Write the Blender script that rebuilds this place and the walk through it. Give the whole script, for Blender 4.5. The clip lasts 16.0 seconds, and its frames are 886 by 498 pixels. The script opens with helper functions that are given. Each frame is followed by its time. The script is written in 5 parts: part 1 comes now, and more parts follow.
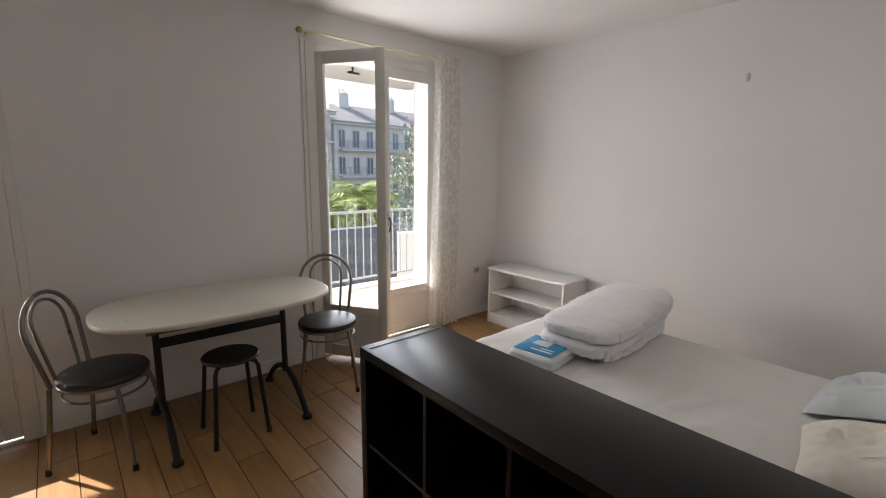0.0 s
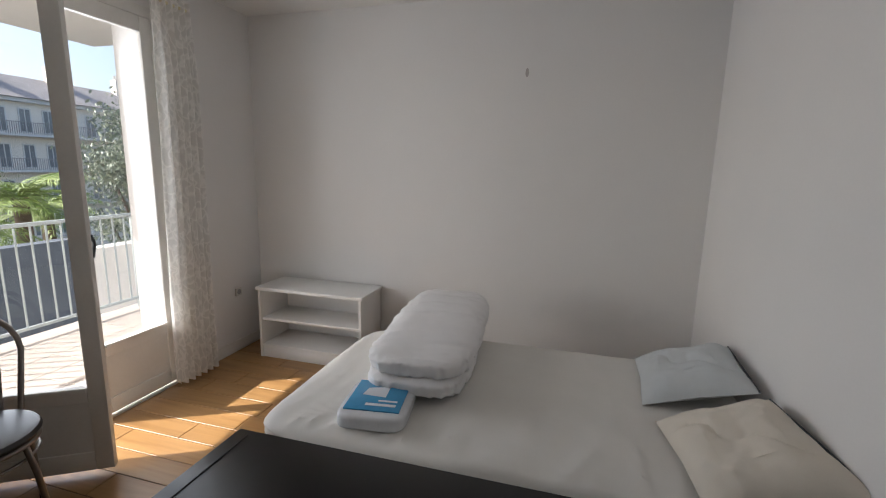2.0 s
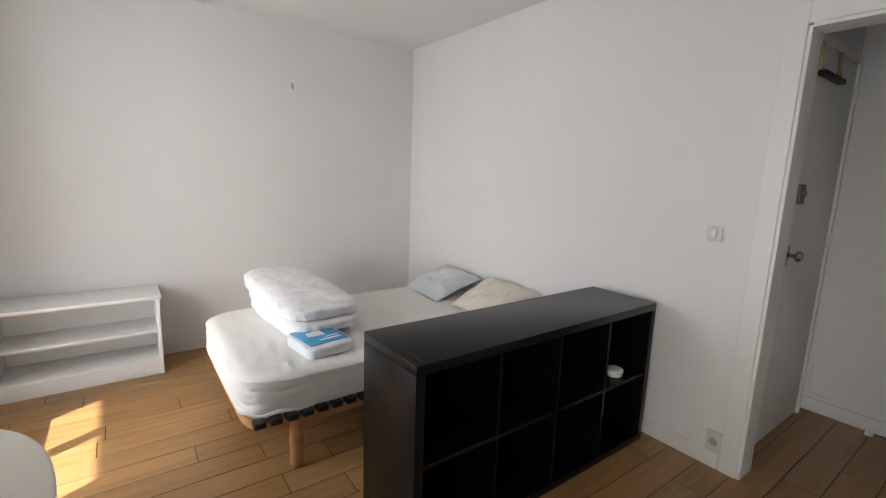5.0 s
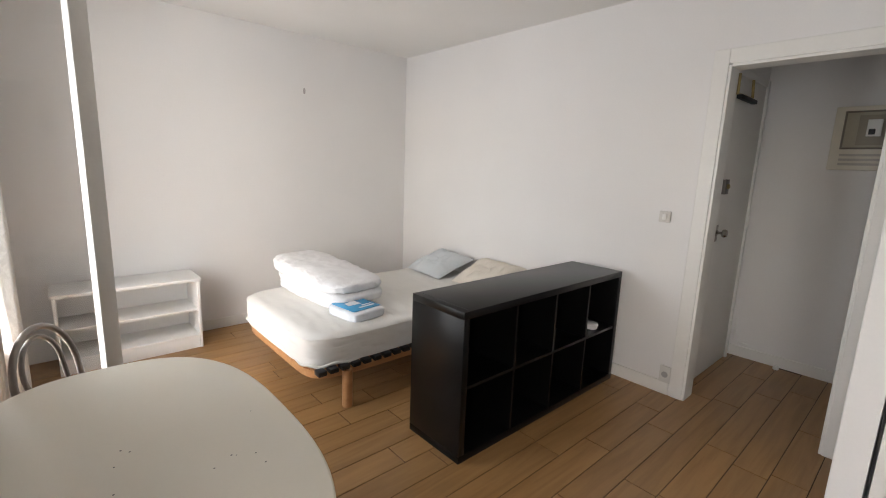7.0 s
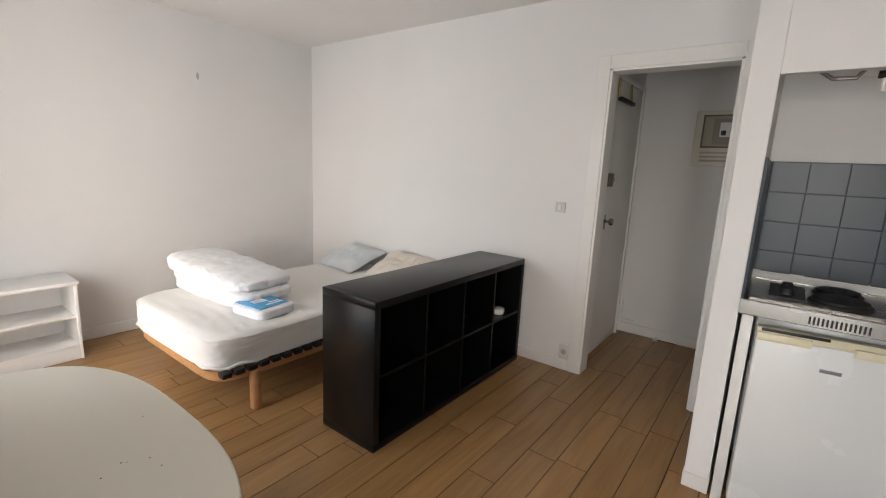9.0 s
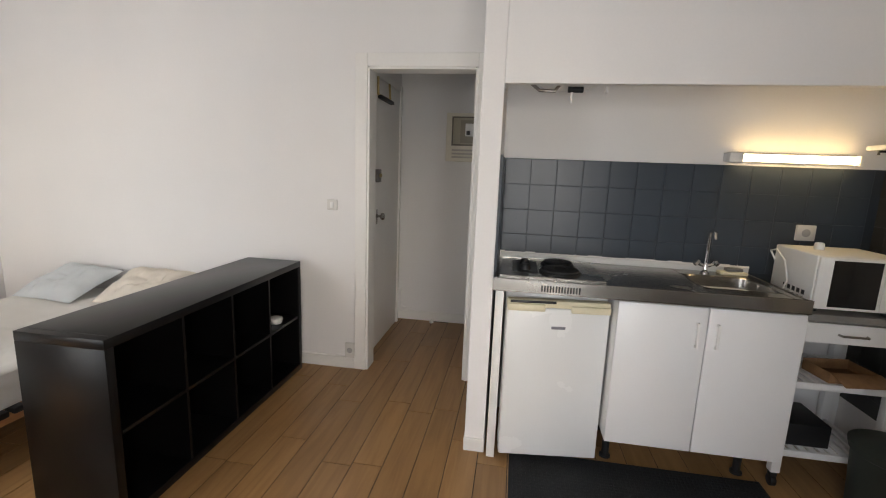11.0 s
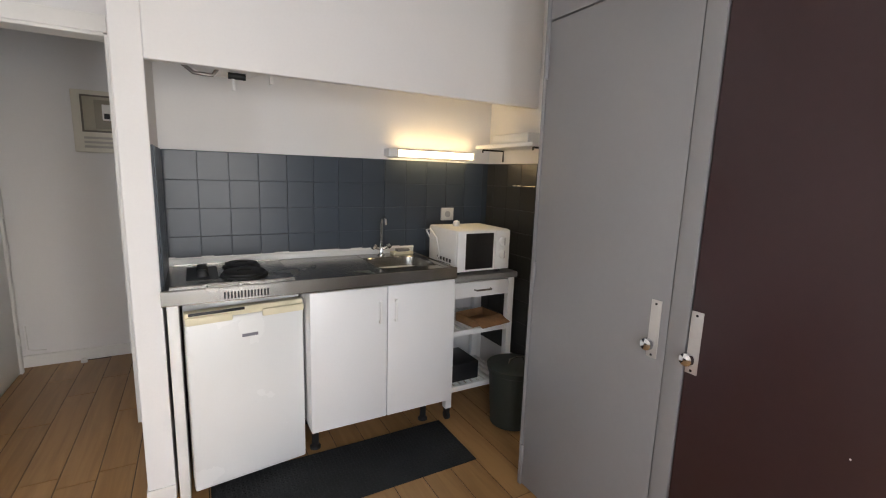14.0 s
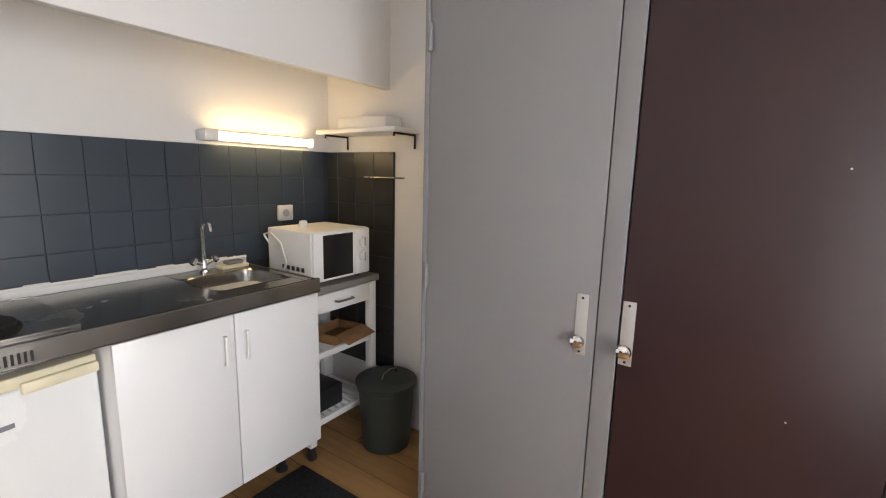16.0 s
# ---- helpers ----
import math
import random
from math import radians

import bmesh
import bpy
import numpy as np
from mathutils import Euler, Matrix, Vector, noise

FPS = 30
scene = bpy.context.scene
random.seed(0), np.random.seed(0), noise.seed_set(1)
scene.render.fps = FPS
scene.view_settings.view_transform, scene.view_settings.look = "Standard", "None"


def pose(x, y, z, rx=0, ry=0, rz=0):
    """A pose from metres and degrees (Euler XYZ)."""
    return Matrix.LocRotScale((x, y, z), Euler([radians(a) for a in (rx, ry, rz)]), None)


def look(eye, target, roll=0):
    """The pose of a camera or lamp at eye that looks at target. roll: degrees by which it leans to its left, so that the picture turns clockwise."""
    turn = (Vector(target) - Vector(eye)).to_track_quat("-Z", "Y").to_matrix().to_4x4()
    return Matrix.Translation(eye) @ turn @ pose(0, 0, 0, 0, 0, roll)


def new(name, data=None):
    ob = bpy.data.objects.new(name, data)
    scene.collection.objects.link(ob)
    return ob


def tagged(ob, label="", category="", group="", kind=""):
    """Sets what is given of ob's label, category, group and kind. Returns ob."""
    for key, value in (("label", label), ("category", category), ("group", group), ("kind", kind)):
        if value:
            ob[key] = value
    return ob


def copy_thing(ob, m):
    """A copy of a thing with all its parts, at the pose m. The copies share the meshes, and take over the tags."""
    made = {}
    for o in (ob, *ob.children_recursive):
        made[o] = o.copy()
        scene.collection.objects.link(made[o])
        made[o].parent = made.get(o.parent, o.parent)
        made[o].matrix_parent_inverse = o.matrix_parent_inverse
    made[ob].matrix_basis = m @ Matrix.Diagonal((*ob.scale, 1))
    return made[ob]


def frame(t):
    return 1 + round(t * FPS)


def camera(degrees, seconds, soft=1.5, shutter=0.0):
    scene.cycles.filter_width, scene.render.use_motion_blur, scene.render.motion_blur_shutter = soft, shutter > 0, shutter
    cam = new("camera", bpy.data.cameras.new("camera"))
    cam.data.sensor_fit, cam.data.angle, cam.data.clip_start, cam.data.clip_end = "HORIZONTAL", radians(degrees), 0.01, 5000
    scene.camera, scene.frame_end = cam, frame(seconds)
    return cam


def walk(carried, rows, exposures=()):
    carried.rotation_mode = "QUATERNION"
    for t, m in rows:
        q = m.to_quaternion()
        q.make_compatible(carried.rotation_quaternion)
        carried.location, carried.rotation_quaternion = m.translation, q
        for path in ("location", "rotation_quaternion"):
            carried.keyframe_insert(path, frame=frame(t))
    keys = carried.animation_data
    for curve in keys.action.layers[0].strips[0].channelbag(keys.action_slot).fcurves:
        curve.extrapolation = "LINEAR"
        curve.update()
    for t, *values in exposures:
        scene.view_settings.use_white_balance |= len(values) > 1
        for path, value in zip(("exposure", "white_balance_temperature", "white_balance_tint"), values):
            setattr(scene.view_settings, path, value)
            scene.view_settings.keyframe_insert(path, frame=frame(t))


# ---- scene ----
cam = camera(89.8, 16.0, 1.1)
PATH = [
    (0, (-0.81, 0.154, 1.432), (0.484, 1.638, 1.082), 0.7),
    (0.5, (-0.763, 0.222, 1.421), (0.627, 1.615, 1.066), 0.8),
    (1, (-0.63, 0.385, 1.423), (0.922, 1.595, 1.067), 0.9),
    (1.5, (-0.481, 0.587, 1.415), (1.216, 1.583, 1.056), 1.0),
    (2, (-0.451, 0.808, 1.414), (1.445, 1.339, 1.06), 1.2),
    (2.5, (-0.557, 0.993, 1.401), (1.402, 1.201, 1.055), 1.5),
    (3, (-0.681, 1.221, 1.411), (1.278, 1.026, 1.06), 1.7),
    (3.5, (-0.809, 1.481, 1.425), (1.081, 0.93, 1.074), 1.6),
    (4, (-0.963, 1.765, 1.396), (0.812, 0.912, 1.049), 1.8),
    (6.5, (-1.275, 2.846, 1.395), (0.22, 1.564, 1.051), 2.1),
    (7, (-1.359, 2.922, 1.417), (0.104, 1.609, 1.052), 2.1),
    (7.5, (-1.412, 2.94, 1.412), (0.011, 1.585, 1.038), 2.2),
    (8, (-1.416, 2.938, 1.411), (-0.039, 1.538, 1.031), 2.3),
    (10.5, (-1.406, 2.88, 1.401), (-0.828, 0.998, 1.052), 2.5),
    (11, (-1.407, 2.84, 1.411), (-1.102, 0.894, 1.062), 2.2),
    (11.5, (-1.409, 2.825, 1.41), (-1.354, 0.855, 1.069), 2.2),
    (12, (-1.416, 2.816, 1.414), (-1.609, 0.855, 1.074), 2.1),
    (12.5, (-1.418, 2.806, 1.417), (-1.842, 0.881, 1.079), 2.1),
    (13, (-1.447, 2.803, 1.408), (-2.08, 0.935, 1.077), 1.9),
    (13.5, (-1.445, 2.796, 1.415), (-2.268, 1.004, 1.082), 1.9),
    (14, (-1.464, 2.8, 1.414), (-2.43, 1.081, 1.084), 1.8),
    (14.5, (-1.444, 2.785, 1.415), (-2.547, 1.149, 1.085), 1.7),
    (15, (-1.432, 2.747, 1.391), (-2.671, 1.211, 1.068), 1.8),
    (15.5, (-1.442, 2.554, 1.373), (-2.88, 1.202, 1.049), 1.7),
    (16, (-1.42, 2.326, 1.389), (-3.049, 1.215, 1.054), 1.4),
]
EXPOSURES = [(0.0, 1.5, 6500, 13), (1.5, 1.35, 6300, 12), (2.5, 0.9, 6300, 12), (3.0, 0.95, 6300, 12), (4.0, 1.45, 6250, 11), (6.5, 2.1, 6500, 12), (8.0, 2.05, 6550, 12), (10.5, 2.1, 6600, 12), (12.0, 2.35, 6550, 12), (14.0, 2.45, 6450, 13), (15.0, 2.45, 6450, 13), (16.0, 2.75, 6450, 13)]
walk(cam, [(t, look(eye, target, roll)) for t, eye, target, roll in PATH], EXPOSURES)

# ---- world, sun, lights ----
SUN_WAY = Vector((0.48 * 0.79, -0.88 * 0.79, -0.615)).normalized()   # way the sunlight travels
world = bpy.data.worlds.new("sky")
scene.world = world
world.use_nodes = True
wn = world.node_tree.nodes
sky = wn.new("ShaderNodeTexSky")
sky.sky_type = "NISHITA"
sky.sun_disc = False
sky.sun_elevation = math.asin(-SUN_WAY.z)
sky.sun_rotation = math.atan2(-SUN_WAY.x, -SUN_WAY.y)
sky.dust_density = 3.0
wn["Background"].inputs[1].default_value = 0.15
world.node_tree.links.new(sky.outputs[0], wn["Background"].inputs[0])
sun = new("sun", bpy.data.lights.new("sun", "SUN"))
sun.data.energy = 5.0
sun.data.angle = radians(0.5)
sun.data.color = (1.0, 0.95, 0.87)
sun.rotation_euler = SUN_WAY.to_track_quat("-Z", "Y").to_euler()


def window_light(x, z, w, h, watts):
    lamp = new("window_daylight", bpy.data.lights.new("window_daylight", "AREA"))
    lamp.data.shape, lamp.data.size, lamp.data.size_y = "RECTANGLE", w, h
    lamp.data.energy, lamp.data.color = watts, (0.93, 0.97, 1.0)
    lamp.matrix_world = look((x, 3.50, z), (x, 0.0, z + 0.1))


window_light(1.18, 1.25, 1.05, 1.7, 11)
window_light(-1.60, 1.25, 1.05, 1.7, 7)

# ---- materials ----
def material(name, color, rough=0.5, metal=0.0, vary=0.06, scale=3.0, fine=60.0, bump=0.1, rand=0.0, spec=0.5, island=False):
    """Colour with broad stains and fine grain, uneven gloss and relief."""
    m = bpy.data.materials.new(name)
    m.use_nodes = True
    n, l = m.node_tree.nodes, m.node_tree.links
    b = n["Principled BSDF"]
    b.inputs["Metallic"].default_value = metal
    b.inputs["Specular IOR Level"].default_value = spec
    tc = n.new("ShaderNodeTexCoord")
    broad, grain = n.new("ShaderNodeTexNoise"), n.new("ShaderNodeTexNoise")
    broad.inputs["Scale"].default_value, broad.inputs["Detail"].default_value = scale, 5
    grain.inputs["Scale"].default_value, grain.inputs["Detail"].default_value = fine, 3
    for t in (broad, grain):
        l.new(tc.outputs["Object"], t.inputs["Vector"])
    add = n.new("ShaderNodeMath")
    add.operation = "MULTIPLY_ADD"
    add.inputs[1].default_value = 0.35
    l.new(grain.outputs[0], add.inputs[0])
    l.new(broad.outputs[0], add.inputs[2])
    span = n.new("ShaderNodeMapRange")
    span.inputs[1].default_value, span.inputs[2].default_value = 0.45, 0.9
    span.inputs[3].default_value, span.inputs[4].default_value = 1.0 - vary, 1.0 + vary
    l.new(add.outputs[0], span.inputs[0])
    value = span.outputs[0]
    if rand:
        info = n.new("ShaderNodeObjectInfo") if not island else n.new("ShaderNodeNewGeometry")
        r = n.new("ShaderNodeMapRange")
        r.inputs[3].default_value, r.inputs[4].default_value = 1.0 - rand, 1.0 + rand
        l.new(info.outputs["Random Per Island" if island else "Random"], r.inputs[0])
        mul = n.new("ShaderNodeMath")
        mul.operation = "MULTIPLY"
        l.new(value, mul.inputs[0])
        l.new(r.outputs[0], mul.inputs[1])
        value = mul.outputs[0]
    hsv = n.new("ShaderNodeHueSaturation")
    hsv.inputs["Color"].default_value = (*color, 1)
    l.new(value, hsv.inputs["Value"])
    l.new(hsv.outputs[0], b.inputs["Base Color"])
    rr = n.new("ShaderNodeMapRange")
    rr.inputs[3].default_value, rr.inputs[4].default_value = max(rough - 0.08, 0.02), min(rough + 0.1, 1)
    l.new(broad.outputs[0], rr.inputs[0])
    l.new(rr.outputs[0], b.inputs["Roughness"])
    if bump:
        bp = n.new("ShaderNodeBump")
        bp.inputs["Strength"].default_value, bp.inputs["Distance"].default_value = bump, 0.004
        l.new(add.outputs[0], bp.inputs["Height"])
        l.new(bp.outputs[0], b.inputs["Normal"])
    return m


def wood_material(name, color, dark, rough, stretch, rand):
    """Streaked grain along one axis, varied from piece to piece."""
    m = material(name, color, rough, 0, 0.05, 2.0, 40.0, 0.05, rand)
    n, l = m.node_tree.nodes, m.node_tree.links
    tc = n.new("ShaderNodeTexCoord")
    info = n.new("ShaderNodeObjectInfo")
    shift = n.new("ShaderNodeVectorMath")
    shift.operation = "ADD"
    scale = n.new("ShaderNodeVectorMath")
    scale.operation = "MULTIPLY"
    scale.inputs[1].default_value = stretch
    seed = n.new("ShaderNodeMath")
    seed.operation = "MULTIPLY"
    seed.inputs[1].default_value = 37.0
    l.new(info.outputs["Random"], seed.inputs[0])
    l.new(tc.outputs["Object"], scale.inputs[0])
    l.new(scale.outputs[0], shift.inputs[0])
    l.new(seed.outputs[0], shift.inputs[1])
    t = n.new("ShaderNodeTexNoise")
    t.inputs["Scale"].default_value, t.inputs["Detail"].default_value, t.inputs["Distortion"].default_value = 1.0, 6, 0.6
    l.new(shift.outputs[0], t.inputs["Vector"])
    ramp = n.new("ShaderNodeValToRGB")
    ramp.color_ramp.elements[0].position, ramp.color_ramp.elements[1].position = 0.32, 0.62
    ramp.color_ramp.elements[0].color, ramp.color_ramp.elements[1].color = (*dark, 1), (*color, 1)
    l.new(t.outputs[0], ramp.inputs[0])
    hsv = [x for x in n if x.type == "HUE_SAT"][0]
    l.new(ramp.outputs[0], hsv.inputs["Color"])
    return m


def glass_material(name, tint=(1, 1, 1), clear=0.93):
    m = bpy.data.materials.new(name)
    m.use_nodes = True
    n, l = m.node_tree.nodes, m.node_tree.links
    n.remove(n["Principled BSDF"])
    mix, tr, gl, fr = n.new("ShaderNodeMixShader"), n.new("ShaderNodeBsdfTransparent"), n.new("ShaderNodeBsdfGlossy"), n.new("ShaderNodeLayerWeight")
    tr.inputs[0].default_value = (tint[0] * clear, tint[1] * clear, tint[2] * clear, 1)
    gl.inputs["Roughness"].default_value = 0.02
    fr.inputs["Blend"].default_value = 0.12
    part_gloss = n.new("ShaderNodeMapRange")
    part_gloss.inputs[3].default_value, part_gloss.inputs[4].default_value = 0.03, 0.6
    l.new(fr.outputs["Facing"], part_gloss.inputs[0])
    l.new(part_gloss.outputs[0], mix.inputs[0])
    l.new(tr.outputs[0], mix.inputs[1])
    l.new(gl.outputs[0], mix.inputs[2])
    l.new(mix.outputs[0], n["Material Output"].inputs[0])
    return m


def lamp_material(name, color, strength):
    m = bpy.data.materials.new(name)
    m.use_nodes = True
    b = m.node_tree.nodes["Principled BSDF"]
    b.inputs["Base Color"].default_value = (0.9, 0.9, 0.88, 1)
    b.inputs["Emission Color"].default_value = (*color, 1)
    b.inputs["Emission Strength"].default_value = strength
    return m


def lace_material(name):
    """Sheer white voile with a woven leaf pattern in thicker thread."""
    m = material(name, (0.92, 0.91, 0.89), 0.85, 0, 0.04, 6, 200, 0.1)
    n, l = m.node_tree.nodes, m.node_tree.links
    b, out = n["Principled BSDF"], n["Material Output"]
    tc = n.new("ShaderNodeTexCoord")
    vor = n.new("ShaderNodeTexVoronoi")
    vor.feature = "DISTANCE_TO_EDGE"
    vor.inputs["Scale"].default_value = 20
    wob = n.new("ShaderNodeTexNoise")
    wob.inputs["Scale"].default_value = 9
    addv = n.new("ShaderNodeVectorMath")
    addv.operation = "MULTIPLY_ADD"
    addv.inputs[1].default_value = (0.16, 0.16, 0.16)
    l.new(tc.outputs["Object"], wob.inputs["Vector"])
    l.new(wob.outputs["Color"], addv.inputs[0])
    l.new(tc.outputs["Object"], addv.inputs[2])
    tall = n.new("ShaderNodeVectorMath")
    tall.operation = "MULTIPLY"
    tall.inputs[1].default_value = (1.0, 1.0, 0.5)
    l.new(addv.outputs[0], tall.inputs[0])
    l.new(tall.outputs[0], vor.inputs["Vector"])
    r = n.new("ShaderNodeMapRange")
    r.inputs[1].default_value, r.inputs[2].default_value = 0.03, 0.16
    r.inputs[3].default_value, r.inputs[4].default_value = 0.03, 0.17
    l.new(vor.outputs["Distance"], r.inputs[0])
    tr, trl, mix, mix2 = n.new("ShaderNodeBsdfTransparent"), n.new("ShaderNodeBsdfTranslucent"), n.new("ShaderNodeMixShader"), n.new("ShaderNodeMixShader")
    trl.inputs[0].default_value = (0.95, 0.94, 0.92, 1)
    mix2.inputs[0].default_value = 0.72
    l.new(b.outputs[0], mix2.inputs[1])
    l.new(trl.outputs[0], mix2.inputs[2])
    l.new(r.outputs[0], mix.inputs[0])
    l.new(mix2.outputs[0], mix.inputs[1])
    l.new(tr.outputs[0], mix.inputs[2])
    l.new(mix.outputs[0], out.inputs[0])
    return m


WALL = material("wall_paint", (0.78, 0.765, 0.75), 0.75, 0, 0.025, 1.3, 90, 0.12, spec=0.2)
WALL_WORN = material("wall_paint_worn", (0.78, 0.765, 0.75), 0.75, 0, 0.025, 1.3, 90, 0.12, spec=0.2)


def add_smudge(m, centre, size, amount):
    """A worn greyish rub mark with a ragged rim, in object space."""
    n, l = m.node_tree.nodes, m.node_tree.links
    tc, mp, ns, ln, mr = n.new("ShaderNodeTexCoord"), n.new("ShaderNodeMapping"), n.new("ShaderNodeTexNoise"), n.new("ShaderNodeVectorMath"), n.new("ShaderNodeMapRange")
    mp.vector_type = "TEXTURE"
    mp.inputs["Location"].default_value, mp.inputs["Scale"].default_value = centre, size
    ns.inputs["Scale"].default_value, ns.inputs["Detail"].default_value = 5.0, 4
    warp = n.new("ShaderNodeVectorMath")
    warp.operation = "MULTIPLY_ADD"
    warp.inputs[1].default_value = (0.0, 0.9, 0.9)
    l.new(tc.outputs["Object"], mp.inputs["Vector"])
    l.new(tc.outputs["Object"], ns.inputs["Vector"])
    l.new(ns.outputs["Color"], warp.inputs[0])
    l.new(mp.outputs[0], warp.inputs[2])
    ln.operation = "LENGTH"
    l.new(warp.outputs[0], ln.inputs[0])
    mr.interpolation_type = "SMOOTHSTEP"
    mr.inputs[1].default_value, mr.inputs[2].default_value = 0.3, 1.5
    mr.inputs[3].default_value, mr.inputs[4].default_value = amount, 1.0
    l.new(ln.outputs["Value"], mr.inputs[0])
    hsv = [x for x in n if x.type == "HUE_SAT"][0]
    old = hsv.inputs["Value"].links[0].from_socket
    mul = n.new("ShaderNodeMath")
    mul.operation = "MULTIPLY"
    l.new(old, mul.inputs[0])
    l.new(mr.outputs[0], mul.inputs[1])
    l.new(mul.outputs[0], hsv.inputs["Value"])


add_smudge(WALL_WORN, (2.566, 0.75, 0.55), (1.0, 0.36, 0.15), 0.89)
CEIL = material("ceiling_paint", (0.8, 0.785, 0.76), 0.8, 0, 0.03, 1.0, 80, 0.1, spec=0.2)
TRIM = material("trim_paint", (0.78, 0.765, 0.73), 0.4, 0, 0.03, 3, 60, 0.05)
WINPAINT = material("window_paint", (0.74, 0.72, 0.68), 0.4, 0, 0.05, 4, 60, 0.06)
MEL = material("white_melamine", (0.8, 0.79, 0.77), 0.35, 0, 0.02, 4, 90, 0.02)
FRONT = material("cabinet_front", (0.8, 0.795, 0.785), 0.3, 0, 0.02, 3, 90, 0.02)
FRIDGE = material("fridge_enamel", (0.78, 0.78, 0.76), 0.25, 0, 0.02, 3, 120, 0.03)
CREAM = material("aged_plastic", (0.75, 0.68, 0.48), 0.4, 0, 0.06, 6, 60, 0.03)
PLATE = material("brushed_plate", (0.62, 0.6, 0.58), 0.42, 0.6, 0.06, 6, 90, 0.02)
# white cover plastic, darkened in place of the shading round its edges
SWITCH_SHADED = material("shaded_switch_plastic", (0.63, 0.61, 0.57), 0.4, 0, 0.03, 6, 60, 0.02)
PLASTIC = material("white_plastic", (0.78, 0.77, 0.74), 0.4, 0, 0.03, 6, 60, 0.02)
BLACKWOOD = material("black_brown_foil", (0.0035, 0.0032, 0.0033), 0.29, 0, 0.15, 1.2, 50, 0.02, spec=0.26)
BLACK = material("black_plastic", (0.012, 0.012, 0.013), 0.45, 0, 0.1, 5, 60, 0.05)
VINYL = material("black_vinyl", (0.014, 0.014, 0.016), 0.38, 0, 0.1, 6, 150, 0.2)
GREYMETAL = material("grey_tube", (0.24, 0.215, 0.195), 0.3, 0.9, 0.1, 8, 90, 0.05)
STEEL = material("stainless_steel", (0.34, 0.325, 0.3), 0.24, 1.0, 0.1, 5, 120, 0.015)
CHROME = material("chrome", (0.75, 0.75, 0.76), 0.1, 1.0, 0.04, 6, 90, 0.0)
IRON = material("black_iron", (0.012, 0.012, 0.012), 0.5, 0.3, 0.15, 8, 70, 0.1)
BRASS = material("dull_brass", (0.45, 0.35, 0.16), 0.35, 1.0, 0.1, 8, 70, 0.05)
TABLETOP = material("cream_laminate", (0.73, 0.69, 0.6), 0.33, 0, 0.02, 2, 140, 0.02)
PLANK = wood_material("floor_plank", (0.34, 0.19, 0.074), (0.26, 0.138, 0.05), 0.33, (26.0, 1.9, 4.0), 0.1)
GROUT = material("dark_joint", (0.05, 0.028, 0.016), 0.8, 0, 0.2, 8, 60, 0.1)
BEECH = wood_material("beech", (0.52, 0.27, 0.12), (0.42, 0.2, 0.08), 0.4, (20.0, 3.0, 20.0), 0.05)
SHEET = material("fitted_sheet", (0.74, 0.72, 0.68), 0.9, 0, 0.03, 5, 300, 0.25, spec=0.1)
DUVET = material("duvet_cotton", (0.8, 0.79, 0.79), 0.9, 0, 0.02, 8, 260, 0.3, spec=0.1)
PILLOW_GREY = material("grey_pillow", (0.60, 0.63, 0.64), 0.9, 0, 0.04, 8, 240, 0.3, spec=0.1)
PILLOW_BEIGE = material("beige_pillow", (0.72, 0.66, 0.57), 0.9, 0, 0.04, 8, 240, 0.3, spec=0.1)
PIPING = material("dark_piping", (0.09, 0.1, 0.11), 0.8, 0, 0.1, 9, 90, 0.1)
BLUE = material("blue_print", (0.06, 0.32, 0.58), 0.22, 0, 0.12, 12, 60, 0.05)
FILM = material("clear_wrap", (0.75, 0.77, 0.8), 0.2, 0, 0.05, 20, 90, 0.3)
TILE = material("blue_grey_tile_paint", (0.04, 0.052, 0.068), 0.32, 0, 0.05, 1.2, 22, 0.05, rand=0.03)
place_node = TILE.node_tree.nodes.new("ShaderNodeNewGeometry")
for grain_node in [x for x in TILE.node_tree.nodes if x.type == "TEX_NOISE"]:
    TILE.node_tree.links.new(place_node.outputs["Position"], grain_node.inputs["Vector"])
TILEJOINT = material("tile_joint", (0.03, 0.039, 0.051), 0.5, 0, 0.1, 9, 60, 0.1)
DARKPAINT = material("dark_grey_paint", (0.022, 0.022, 0.021), 0.4, 0, 0.1, 5, 40, 0.3)
GREYDOOR = material("grey_door_paint", (0.255, 0.25, 0.256), 0.42, 0, 0.035, 3, 50, 0.08)
MAROON = material("maroon_paint", (0.037, 0.016, 0.018), 0.42, 0, 0.1, 3, 45, 0.12)
MAT_RUBBER = material("rubber_mat", (0.018, 0.019, 0.02), 0.8, 0, 0.3, 5, 120, 0.4, spec=0.3)
BIN = material("dark_green_bin", (0.026, 0.032, 0.027), 0.5, 0, 0.1, 5, 60, 0.08)
STONE = material("cart_top", (0.2, 0.19, 0.175), 0.4, 0, 0.1, 8, 60, 0.05)
WICKER = material("brown_basket", (0.25, 0.13, 0.055), 0.7, 0, 0.2, 20, 90, 0.4)
PANELDARK = material("smoked_panel", (0.16, 0.14, 0.11), 0.3, 0, 0.1, 8, 60, 0.03)
GLASS = glass_material("window_glass")
DARKGLASS = material("oven_glass", (0.006, 0.006, 0.007), 0.12, 0, 0.1, 5, 50, 0)
LACE = lace_material("lace_voile")
TUBE = lamp_material("warm_tube", (1.0, 0.70, 0.32), 3.5)
FACADE_A = material("rose_render", (0.74, 0.68, 0.64), 0.9, 0, 0.1, 0.5, 6, 0.2)
FACADE_B = material("pale_render", (0.88, 0.82, 0.73), 0.9, 0, 0.08, 0.5, 6, 0.2)
